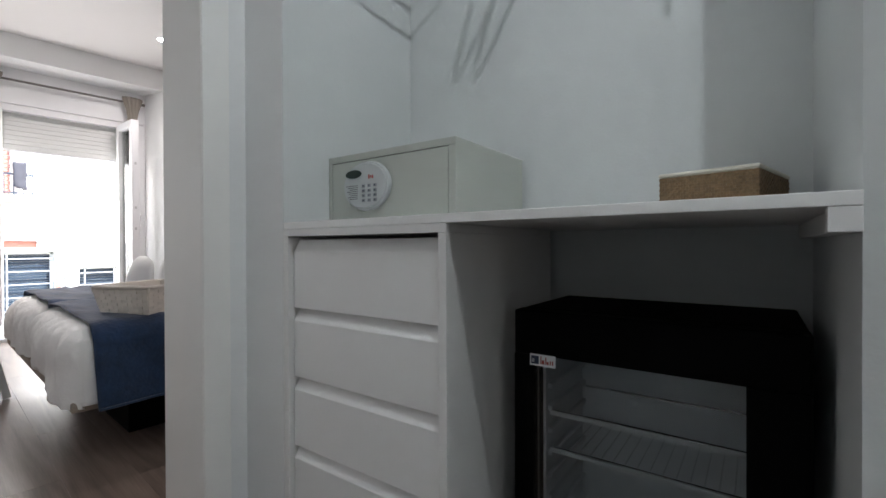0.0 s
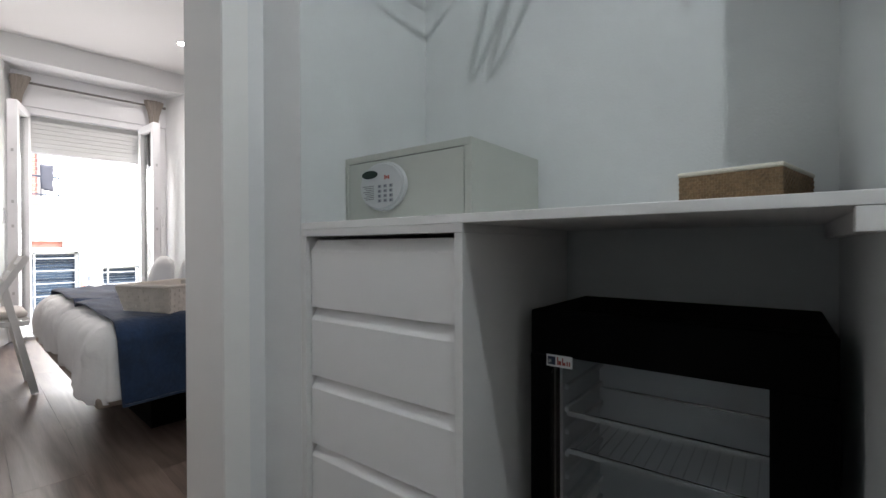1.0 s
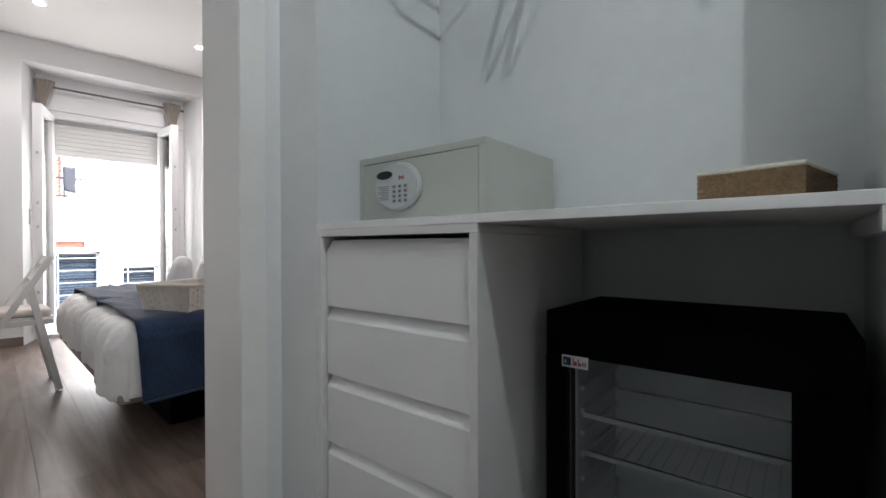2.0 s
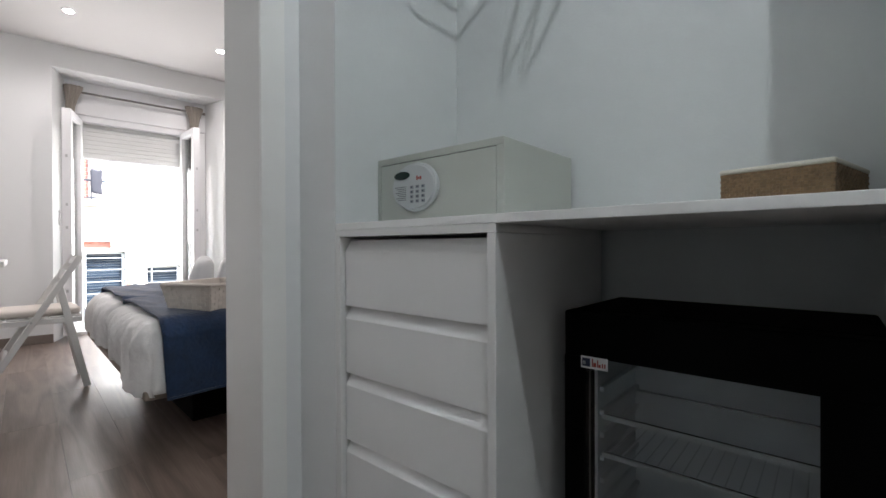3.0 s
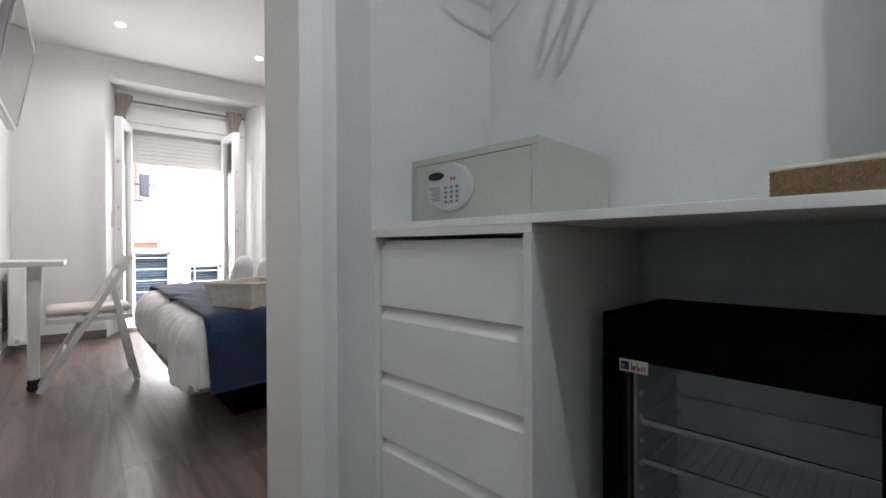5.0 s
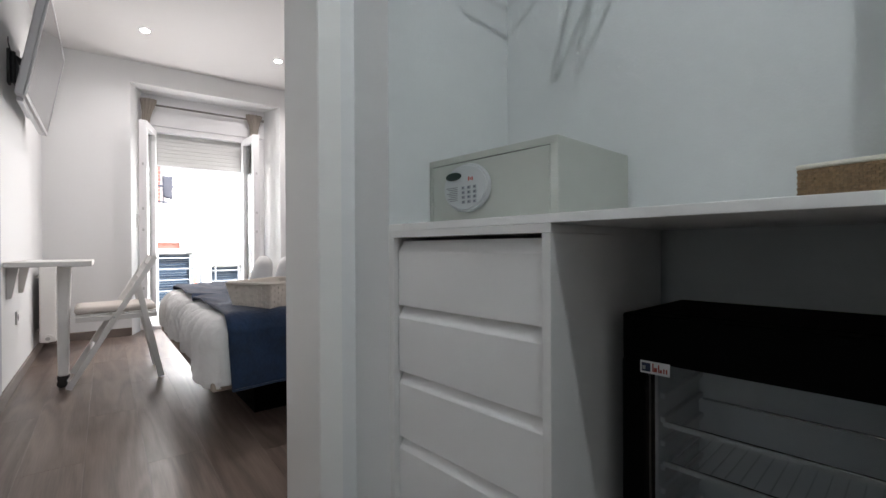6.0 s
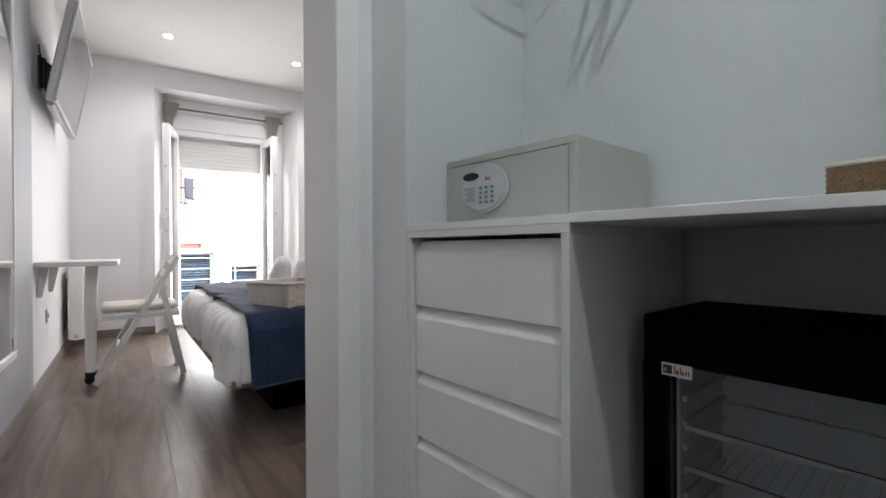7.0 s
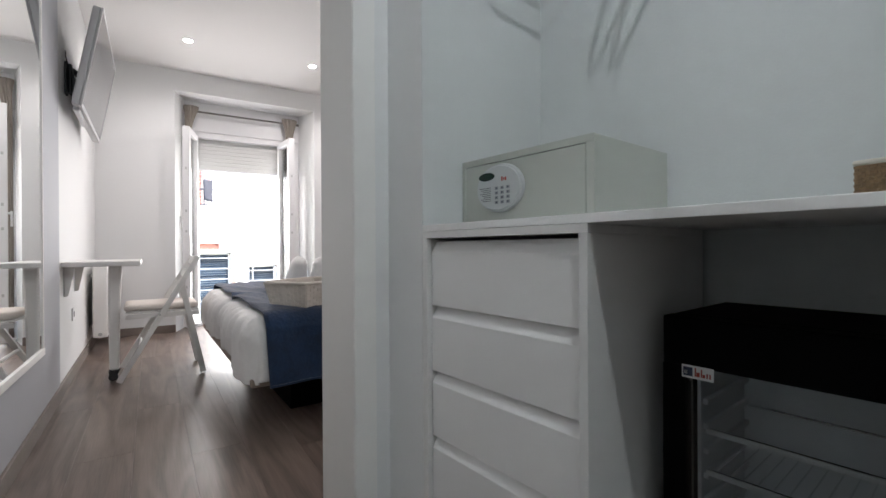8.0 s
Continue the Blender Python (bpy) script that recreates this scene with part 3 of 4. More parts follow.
def single_bed(y0, near):
    b = thing("single_bed", BED_POSE @ pose(0, y0, 0), "single bed with white duvet on a beige slatted base", "bed", "beds pushed together")
    part("bed_base", box((-0.006, 0.006, 0.224), (1.90, 0.900, 0.268), 0.012, 3), BEDWOOD, b, "beige upholstered bed base")
    # Added black block that keeps window light from passing under the bed.
    part("plinth_or_blocker", box((0.24, 0.30 if near else 0.006, 0.0), (1.80, 0.900 if near else 0.60, 0.2235), 0.004), FRIDGE_BLACK, b, "added black block stopping light under the bed")
    part("mattress", softbox((0.03, 0.02, 0.269), (1.88, 0.88, 0.45), 0.05, 0.08), DUVET, b, smooth=True)
    bm = softbox((-0.034, -0.01 if near else -0.004, 0.165), (1.90, 0.899, 0.524), 0.112, 0.018, 0.022, 4.0, 3.0 if near else 9.0)
    for v in bm.verts:                                   # the open lower edge
        v.co.z = max(v.co.z, 0.286 + 0.008 * noise.noise(Vector((v.co.y * 6, 3, y0))))
    for v in bm.verts:
        q = v.co * 13
        if v.co.x < 0.06:
            v.co.x += 0.016 * noise.noise(Vector((v.co.y * 17, v.co.z * 6, y0 * 4 + 2))) + 0.003 * noise.noise(Vector((v.co.y * 50, v.co.z * 22, 8)))
        elif v.co.z > 0.45:
            v.co.z += 0.007 * noise.noise(Vector((v.co.x * 12, v.co.y * 24, y0 * 4 + 5)))
        v.co += Vector((0.6, 0.2, 0.6)) * 0.005 * noise.noise(q * 1.3 + Vector((y0 * 9, 1, 2))) + Vector((0.3, 0, 0.3)) * 0.008 * noise.noise(Vector((q.x * 0.6, q.y * 2.4, q.z * 0.5)))
    for v in bm.verts:                                   # hem and hanging folds at the foot
        if v.co.x < 0.02:
            f = max(0.0, 1 - (v.co.z - 0.22) / 0.3)
            v.co.x += 0.009 * f * math.sin(v.co.y * 17 + (1.0 if near else 2.2)) + 0.02 * f
            v.co.z -= 0.016 * f * (0.5 + 0.5 * math.sin(v.co.y * 5 + (1.2 if near else 0.4)))
    for v in bm.verts:                                   # the corner sags over the base
        if near and v.co.z < 0.38 and v.co.x < 0.5:
            k = max(0.0, 1 - math.hypot(v.co.x, v.co.y) / 0.40) * (0.38 - v.co.z) / 0.06
            v.co += Vector((-0.008, -0.010, -0.034)) * min(1.0, k)
    part("duvet", bm, DUVET, b, "rumpled white cotton duvet hanging over the foot", True)
    return b


single_bed(0.0, True)
single_bed(0.91, False)


def bed_runner():
    bm = bmesh.new()
    path = []
    for k in range(16):
        path.append((-0.034, 0.233 + k * 0.0166))
    for k in range(1, 8):
        a = k / 8 * math.pi / 2
        path.append((-0.032 + 0.075 * (1 - math.cos(a)), 0.472 + 0.076 * math.sin(a)))
    for k in range(68):
        path.append((0.05 + k * 0.026, 0.548))
    for k in range(10):
        path.append((1.836 + 0.012 * math.sin(k * 0.3), 0.522 - k * 0.022))
    cols = 36
    grid = []
    for i, (y, z) in enumerate(path):
        row = []
        hang = max(0.0, (0.52 - z) / 0.29) if y < 0.3 else 0.0
        for j in range(cols + 1):
            s = j / cols
            x = 0.048 + 0.014 * hang + 0.035 * max(0.0, y) / 1.8 + s * 0.79 + 0.018 * noise.noise(Vector((y * 3, 0, 5)))
            q = Vector((x * 5, y * 5, z * 5))
            fold = 0.010 * noise.noise(q) + 0.008 * math.sin(x * 21 + 3 * noise.noise(q * 0.6)) * hang
            dip = -0.030 * math.exp(-((y - 0.905) / 0.035) ** 2)
            top = 0.0 if z < 0.47 else 0.014 * noise.noise(Vector((x * 7, y * 3, 2))) + 0.022 * abs(noise.noise(Vector((x * 9 + y * 2, y * 2.5, 7)))) * min(1.0, y / 0.25)
            row.append(bm.verts.new((x, y - fold * (1 if z < 0.52 else 0.1) - 0.008 * hang, z + top + dip * (z > 0.47) + (0.006 * math.sin(s * 9) if i == 0 else 0))))
        grid.append(row)
    for i in range(len(path) - 1):
        for j in range(cols):
            bm.faces.new((grid[i][j], grid[i][j + 1], grid[i + 1][j + 1], grid[i + 1][j]))
    bmesh.ops.recalc_face_normals(bm, faces=bm.faces[:])
    hem = tube([v.co.copy() + Vector((0, -0.003, 0.0)) for v in grid[0]], 0.005, 6)
    b = thing("bed_throw", BED_POSE, "dark blue plush throw laid across the bed foot", "throw")
    bmesh.ops.solidify(bm, geom=bm.faces[:], thickness=0.007)
    part("cloth", bm, VELVET, b, smooth=True)
    part("hem", hem, VELVET, b, smooth=True)
    return b


bed_runner()


def woven_basket():
    b = thing("basket", pose(0.822, 2.15, 0.546, 0, 0, 27), "cream woven rectangular basket on the blue throw", "basket")
    h, bx, by, flare = 0.115, 0.15, 0.105, 0.024
    sides = ((1, 0, bx, by), (0, 1, by, bx), (-1, 0, bx, by), (0, -1, by, bx))
    rows = 9
    bm = bmesh.new()
    wallm = bmesh.new()
    loops = []
    for z, o in ((0, 0), (h, flare), (h, flare - 0.006), (0.006, -0.006)):
        loops.append([wallm.verts.new((sx * (bx + o), sy * (by + o), z)) for sx, sy in ((-1, -1), (1, -1), (1, 1), (-1, 1))])
    for a, c in zip(loops, loops[1:]):
        for i in range(4):
            wallm.faces.new((a[i], a[(i + 1) % 4], c[(i + 1) % 4], c[i]))
    wallm.faces.new(loops[0])
    wallm.faces.new(loops[-1])
    bmesh.ops.recalc_face_normals(wallm, faces=wallm.faces[:])
    part("wall", wallm, BASKET, b)
    for k in range(rows):
        z0, z1 = h * k / rows, h * (k + 1) / rows - 0.0005
        o = flare * (k + 0.5) / rows
        for sx, sy, half, dist in ((1, 0, by, bx), (-1, 0, by, bx), (0, 1, bx, by), (0, -1, bx, by)):
            c = round(half * 2 / 0.021)
            for i in range(c):
                if k == rows - 2 and i % 3 == 1:
                    continue
                a0 = -(half + o) + 2 * (half + o) * i / c
                a1 = a0 + 2 * (half + o) / c * 0.97
                out = 0.0048 if (i + k) % 2 else 0.0026
                j = random.uniform(-0.0008, 0.0008)
                lo, hi = dist + o - 0.001, dist + o + out + j
                if sx:
                    p0, p1 = (min(sx * lo, sx * hi), a0, z0), (max(sx * lo, sx * hi), a1, z1)
                else:
                    p0, p1 = (a0, min(sy * lo, sy * hi), z0), (a1, max(sy * lo, sy * hi), z1)
                vs = [bm.verts.new((x, y, z)) for z in (p0[2], p1[2]) for x, y in ((p0[0], p0[1]), (p1[0], p0[1]), (p1[0], p1[1]), (p0[0], p1[1]))]
                for f in ((0, 3, 2, 1), (4, 5, 6, 7), (0, 1, 5, 4), (1, 2, 6, 5), (2, 3, 7, 6), (3, 0, 4, 7)):
                    bm.faces.new([vs[q] for q in f])
    part("weave", bm, BASKET, b)
    e = flare + 0.004
    ring = [(sx * (bx + e), sy * (by + e), h) for sx, sy in ((-1, -1), (1, -1), (1, 1), (-1, 1))]
    pts = []
    for i in range(4):
        a, c = Vector(ring[i]), Vector(ring[(i + 1) % 4])
        pts += [a.lerp(c, t) for t in (0.06, 0.3, 0.5, 0.7, 0.94)]
    part("rim", tube(pts, 0.008, 8, True), BASKET, b, "cream braided rim", True)
    return b


woven_basket()


def rolled_towel(x, y, turn):
    t = thing("rolled_towel", pose(x, y, 0.522, 0, 0, turn), "thick white rolled towel standing on the bed", "towel", "towels on the bed")
    bm = softbox((-0.085, -0.092, 0.0), (0.085, 0.092, 0.240), 0.072, 0.02, 0.008, 9, x * 3)
    for v in bm.verts:                                   # the roll leans back and narrows upwards
        k = v.co.z / 0.24
        v.co.x = v.co.x * (0.98 - 0.34 * k) + 0.03 * k
        v.co.y += 0.012 * k
    part("roll", bm, TOWEL, t, smooth=True)
    return t


rolled_towel(1.16, 3.28, -14)
rolled_towel(1.31, 3.215, -18)


# ---- bedroom: chair, table, television, radiator, mirror ----
def folding_chair():
    c = thing("folding_chair", pose(0.302, 3.315, 0, 0, 0, -4.5), "white painted folding chair with cream seat cushion", "chair")
    for y in (0.0, 0.42):
        part("back_post", bar(bmesh.new(), (-0.212, y, 0.012), (0.214, y, 0.775), 0.031, 0.020), WHITEWOOD, c)
        s = 0.022 if y == 0 else -0.022
        part("rear_leg", bar(bmesh.new(), (0.243, y + s, 0.004), (0.122, y + s, 0.600), 0.034, 0.020), WHITEWOOD, c)
        part("seat_rail", bar(bmesh.new(), (-0.180, y + s, 0.405), (0.222, y + s, 0.405), 0.030, 0.018), WHITEWOOD, c)
        part("pivot", rod(bmesh.new(), (0.0, y - 0.013, 0.408), (0.0, y + 0.013, 0.408), 0.006), STEEL, c)
    for x in (-0.145, -0.06, 0.025, 0.11, 0.185):
        part("seat_slat", box((x - 0.036, 0.034, 0.421), (x + 0.036, 0.386, 0.433), 0.003), WHITEWOOD, c)
    for x, z in ((0.200, 0.745), (0.150, 0.66)):
        part("back_slat", bar(bmesh.new(), (x, 0.011, z), (x, 0.409, z), 0.014, 0.055, (0.5, 0, 0.87)), WHITEWOOD, c)
    part("stretcher", rod(bmesh.new(), (-0.107, 0.011, 0.20), (-0.107, 0.409, 0.20), 0.010), WHITEWOOD, c)
    part("stretcher", rod(bmesh.new(), (0.205, 0.033, 0.19), (0.205, 0.387, 0.19), 0.010), WHITEWOOD, c)
    part("seat_cushion", softbox((-0.19, 0.03, 0.434), (0.218, 0.39, 0.474), 0.018, 0.025, 0.005, 8), CUSHION, c, "thin cream cotton cushion", True)
    return c


folding_chair()


def wall_table():
    t = thing("folding_table", LEFT_POSE, "white wall-mounted folding table on one leg", "table")
    part("tabletop", box((0.003, 3.296, 0.722), (0.372, 3.96, 0.752), 0.004), WHITEWOOD, t)
    leg = prism([(0.205, 0.722), (0.275, 0.722), (0.262, 0.40), (0.258, 0.068), (0.207, 0.068), (0.203, 0.40)], 3.468, 3.515, 0.012, axis="y")
    part("leg", leg, WHITEWOOD, t)
    cast = part("caster", rod(bmesh.new(), (0.226, 3.478, 0.025), (0.226, 3.506, 0.025), 0.025, seg=20), BLACK, t, "small black caster wheel")
    part("fork", prism([(0.203, 0.0677), (0.262, 0.0677), (0.240, 0.026), (0.210, 0.022)], 3.468, 3.4775, axis="y"), BLACK, cast)
    part("fork", prism([(0.203, 0.0677), (0.262, 0.0677), (0.240, 0.026), (0.210, 0.022)], 3.5065, 3.515, axis="y"), BLACK, cast)
    for y in (3.425, 3.87):
        part("bracket", prism([(0.0005, 0.7215), (0.052, 0.7215), (0.050, 0.700), (0.022, 0.550), (0.0005, 0.545)], y - 0.014, y + 0.014, 0.002, axis="y"), WHITEWOOD, t)
    return t


wall_table()


def television():
    tv = thing("television", LEFT_POSE @ pose(0.104, 3.215, 1.63, 0, 10, 0), "flat silver television tilted down on a wall bracket", "television")
    W, Hh = 1.055, 0.585
    part("back_shell", box((-0.045, 0.0, 0.0), (-0.006, W, Hh), 0.010, 3), SILVER, tv, "silver grey plastic back")
    bz = bmesh.new()
    boxm(bz, (-0.006, 0, 0), (0.004, W, 0.022), 0.002)
    boxm(bz, (-0.006, 0, Hh - 0.014), (0.004, W, Hh), 0.002)
    boxm(bz, (-0.006, 0, 0.022), (0.004, 0.014, Hh - 0.014), 0.002)
    boxm(bz, (-0.006, W - 0.014, 0.022), (0.004, W, Hh - 0.014), 0.002)
    part("bezel", bz, SILVER, tv)
    part("screen", box((-0.0058, 0.0135, 0.0215), (0.0005, W - 0.0135, Hh - 0.0135)), SCREEN, tv, "switched-off grey screen")
    part("speaker_bar", box((-0.040, 0.06, -0.022), (-0.012, W * 0.45, -0.0005), 0.004), SILVER, tv)
    part("socket_box", box((-0.062, 0.16, 0.06), (-0.0455, 0.75, 0.42), 0.008), SILVER, tv)
    br = thing("television_bracket", LEFT_POSE, "black steel swing-arm wall bracket", "bracket")
    part("wall_plate", box((0.0001, 3.49, 1.76), (0.012, 3.55, 1.955), 0.003), BLACK, br)
    part("upper_arm", bar(bmesh.new(), (0.012, 3.52, 1.925), (0.10, 3.74, 1.915), 0.026, 0.030, (0, 0, 1)), BLACK, br)
    part("lower_arm", bar(bmesh.new(), (0.012, 3.52, 1.80), (0.085, 3.74, 1.775), 0.026, 0.030, (0, 0, 1)), BLACK, br)
    part("tilt_strut", bar(bmesh.new(), (0.014, 3.535, 1.89), (0.085, 3.70, 1.76), 0.020, 0.012, (0, 1, 0)), BLACK, br)
    part("side_plate", prism([(0.0125, 1.955), (0.030, 1.955), (0.062, 1.80), (0.075, 1.70), (0.040, 1.72), (0.0125, 1.80)], 3.53, 3.536, 0.001, axis="y"), BLACK, br)
    part("pivot", rod(bmesh.new(), (0.022, 3.52, 1.77), (0.022, 3.52, 1.945), 0.014), BLACK, br)
    part("head_plate", box((0.080, 3.70, 1.74), (0.0895, 3.82, 1.95), 0.003), BLACK, br)
    cable = [(0.006, 3.50, 2.02 - 0.01 * k) if k < 4 else (0.006 + 0.004 * (k - 3), 3.50 + 0.012 * (k - 3), 1.985 - 0.018 * (k - 3)) for k in range(12)]
    part("cable", tube(cable, 0.003, 6), BLACK, br, smooth=True)
    return tv


television()


def radiator():
    r = thing("radiator", LEFT_POSE, "white sectional wall radiator with a round valve", "radiator")
    for k in range(7):
        y = 4.50 + k * 0.08
        sec = bmesh.new()
        boxm(sec, (0.036, y, 0.115), (0.135, y + 0.074, 0.69), 0.012, 3)
        part("section", sec, TRIM, r)
        part("fin", box((0.135, y + 0.012, 0.15), (0.140, y + 0.062, 0.63), 0.002), TRIM, r)
    part("valve", rod(bmesh.new(), (0.088, 4.458, 0.15), (0.088, 4.50, 0.15), 0.030, 0.027, 24), TRIM, r, "round white valve cap")
    part("valve_core", rod(bmesh.new(), (0.088, 4.452, 0.15), (0.088, 4.458, 0.15), 0.014, seg=14), STEEL, r)
    for z in (0.18, 0.60):
        part("hook", box((0.0005, 4.70, z), (0.0355, 4.715, z + 0.02)), TRIM, r)
    return r


radiator()


def wall_mirror():
    m = thing("wall_mirror", LEFT_POSE @ pose(0, 1.35, 0, 0, 0, -0.9) @ pose(0, -1.35, 0), "tall frameless-looking mirror in a thin white frame", "mirror")
    y0, y1, z0, z1 = 1.35, 2.635, 0.36, 2.12
    part("glass", box((0.0045, y0 + 0.012, z0 + 0.03), (0.009, y1 - 0.012, z1 - 0.012)), MIRROR, m, "clear silvered mirror glass")
    fr = bmesh.new()
    boxm(fr, (0.0042, y0, z0), (0.016, y1, z0 + 0.03), 0.002)
    boxm(fr, (0.0042, y0, z1 - 0.012), (0.013, y1, z1), 0.002)
    boxm(fr, (0.0042, y0, z0 + 0.03), (0.013, y0 + 0.012, z1 - 0.012), 0.002)
    boxm(fr, (0.0042, y1 - 0.012, z0 + 0.03), (0.013, y1, z1 - 0.012), 0.002)
    part("frame", fr, TRIM, m)
    return m


wall_mirror()

sock = thing("wall_socket", LEFT_POSE, "small white socket plate on the wall", "socket")
part("plate", box((0.0002, 3.715, 0.365), (0.009, 3.795, 0.445), 0.003), PVC, sock)
part("well", rod(bmesh.new(), (0.0088, 3.755, 0.405), (0.0098, 3.755, 0.405), 0.02, seg=20), INK, sock)


def downlight(x, y):
    d = thing("ceiling_downlight", pose(x, y, CEIL), "small round recessed ceiling light, switched on", "ceiling light", "recessed ceiling lights")
    ring = bmesh.new()
    bmesh.ops.create_cone(ring, cap_ends=True, segments=32, radius1=0.040, radius2=0.046, depth=0.006, matrix=Matrix.Translation((0, 0, -0.0032)))
    part("bezel", ring, PVC, d)
    part("lens", rod(bmesh.new(), (0, 0, -0.0085), (0, 0, -0.0063), 0.031, seg=28), LAMP_ON, d, "glowing round lens")
    return d


for x, y in ((0.617, 4.295), (1.659, 4.156)):
    downlight(x, y)


# ---- balcony door ----
def window_leaf(hx, hy, ang, mirror_side, label):
    """A glazed leaf on its hinge; local x runs from the hinge to the free edge."""
    g = thing("window_leaf", WIN_POSE @ pose(hx, hy, 0, 0, 0, ang), label, "window leaf", "leaves of the balcony door")
    W, z0, z1, f, t = 0.425, 0.06, 2.035, 0.062, 0.032
    part("hinge_stile", box((0, -t, z0), (f, t, z1), 0.004), PVC, g)
    part("free_stile", box((W - f, -t, z0), (W, t, z1), 0.004), PVC, g)
    part("top_rail", box((f, -t, z1 - f), (W - f, t, z1), 0.004), PVC, g)
    part("bottom_rail", box((f, -t, z0), (W - f, t, z0 + 0.10), 0.004), PVC, g)
    p = part("pane", box((f, -0.004, z0 + 0.10), (W - f, 0.004, z1 - f)), PANE, g)
    p.visible_shadow = False
    s = mirror_side
    h = part("handle", bar(bmesh.new(), (W - 0.03, s * 0.055, 1.02), (W - 0.03, s * 0.055, 1.15), 0.02, 0.014, (0, 1, 0)), PVC, g, "white lever handle")
    part("spindle", rod(bmesh.new(), (W - 0.03, s * 0.031, 1.13), (W - 0.03, s * 0.050, 1.13), 0.009), PVC, h)
    for z in (0.45, 1.0, 1.20, 1.62):
        part("lock_plate", box((W - 0.0005, -0.008, z - 0.012), (W + 0.0025, 0.008, z + 0.012)), STEEL, g)
    return g


win = thing("window_1", WIN_POSE, "white balcony door frame with roller shutter box", "window", kind="structure")
part("window_frame", box((S0 + 0.001, DEPTH + 0.02, 0.03), (0.600, DEPTH + 0.09, 2.05), 0.004), PVC, win)
part("window_frame", box((1.487, DEPTH + 0.02, 0.03), (S1 - 0.001, DEPTH + 0.09, 2.05), 0.004), PVC, win)
part("window_frame", box((S0 + 0.001, DEPTH + 0.019, 2.035), (S1 - 0.001, DEPTH + 0.09, 2.095), 0.004), PVC, win)
part("shutter_box", box((S0 + 0.001, DEPTH + 0.005, 2.096), (S1 - 0.001, WALL_T - 0.005, HEAD - 0.001), 0.004), PVC, win, "white shutter box panel")
shut = part("roller_shutter", box((0.556, DEPTH + 0.118, 1.705), (1.55, DEPTH + 0.122, 2.095)), SHUTTER, win, "half-lowered pale grey roller shutter")
for k in range(9):
    z = 1.712 + k * 0.042
    part("slat", box((0.556, DEPTH + 0.110, z), (1.55, DEPTH + 0.1175, z + 0.039), 0.003), SHUTTER, shut)
part("bottom_bar", box((0.556, DEPTH + 0.108, 1.695), (1.55, DEPTH + 0.128, 1.711), 0.002), PVC, shut)
for a, b in ((0.528, 0.555), (1.5505, 1.5805)):
    part("shutter_guide", box((a, DEPTH + 0.10, 0.03), (b, DEPTH + 0.135, 2.03), 0.002), PVC, win)

window_leaf(0.614, 0.285, -102.6, -1, "white glazed balcony door leaf swung open, handle up")
window_leaf(1.480, 0.275, -84.5, 1, "white glazed balcony door leaf swung wide open")

rail = thing("curtain_rod", WIN_POSE, "thin dark metal curtain rod across the opening", "curtain rod")
part("rod", rod(bmesh.new(), (0.56, 0.225, 2.285), (1.66, 0.225, 2.285), 0.010, seg=14), DARK_ROD, rail)
for x in (0.557, 1.663):
    part("wall_socket", rod(bmesh.new(), (x - 0.02, 0.225, 2.285), (x + 0.02, 0.225, 2.285), 0.014, seg=14), DARK_ROD, rail)


def curtain(x0, x1, label, lean=0.0):
    bm = bmesh.new()
    n, hts = 56, [0.05, 0.3, 0.7, 1.1, 1.5, 1.8, 2.0, 2.08, 2.14, 2.2, 2.26, 2.31, 2.335]
    mid = (x0 + x1) / 2
    rows = []
    for z in hts:
        t = min(1.0, max(0.0, (z - 2.10) / 0.20))
        half = (0.036 + 0.039 * t * t) * (x1 - x0) / 0.15
        row = []
        for i in range(n + 1):
            a = 2 * math.pi * i / n
            wob = 0.85 + 0.15 * math.cos(11 * a + z)
            row.append(bm.verts.new((mid + lean * (1 - t) + half * wob * math.cos(a), 0.225 + (0.034 + 0.010 * t) * wob * math.sin(a) - 0.004, z)))
        rows.append(row)
    for a, b in zip(rows, rows[1:]):
        for i in range(n):
            bm.faces.new((a[i], a[i + 1], b[i + 1], b[i]))
    bm.faces.new(rows[-1][:-1])
    bm.faces.new(rows[0][:-1])
    bmesh.ops.remove_doubles(bm, verts=bm.verts[:], dist=1e-5)
    bmesh.ops.recalc_face_normals(bm, faces=bm.faces[:])
    return solid("curtain", bm, LINEN, label, "curtain", WIN_POSE, "curtains of the balcony door", "thing", True)


curtain(0.503, 0.650, "taupe linen curtain gathered tight at the rod's end", -0.025)
curtain(1.487, 1.665, "taupe linen curtain gathered tight behind the open leaf")

# ---- outside ----
# Unseen street, kept pale so that it bounces sunlight up into the room.
solid("ground", box((-300, 6.2, -4.2), (300, 400, -4.0)), ASPHALT, "unseen street below the balcony, pale to bounce light up", "street")


def holed(x0, x1, z0, z1, y0, y1, holes):
    """A wall from x0 to x1 with openings (x0, z0, x1, z1) cut through."""
    bm = bmesh.new()
    xs = sorted({x0, x1, *[h[0] for h in holes], *[h[2] for h in holes]})
    zs = sorted({z0, z1, *[h[1] for h in holes], *[h[3] for h in holes]})
    for a, b in zip(xs, xs[1:]):
        for c, d in zip(zs, zs[1:]):
            if not any(h[0] <= a and b <= h[2] and h[1] <= c and d <= h[3] for h in holes):
                boxm(bm, (a, y0, c), (b, y1, d))
    bmesh.ops.remove_doubles(bm, verts=bm.verts[:], dist=1e-5)
    return bm


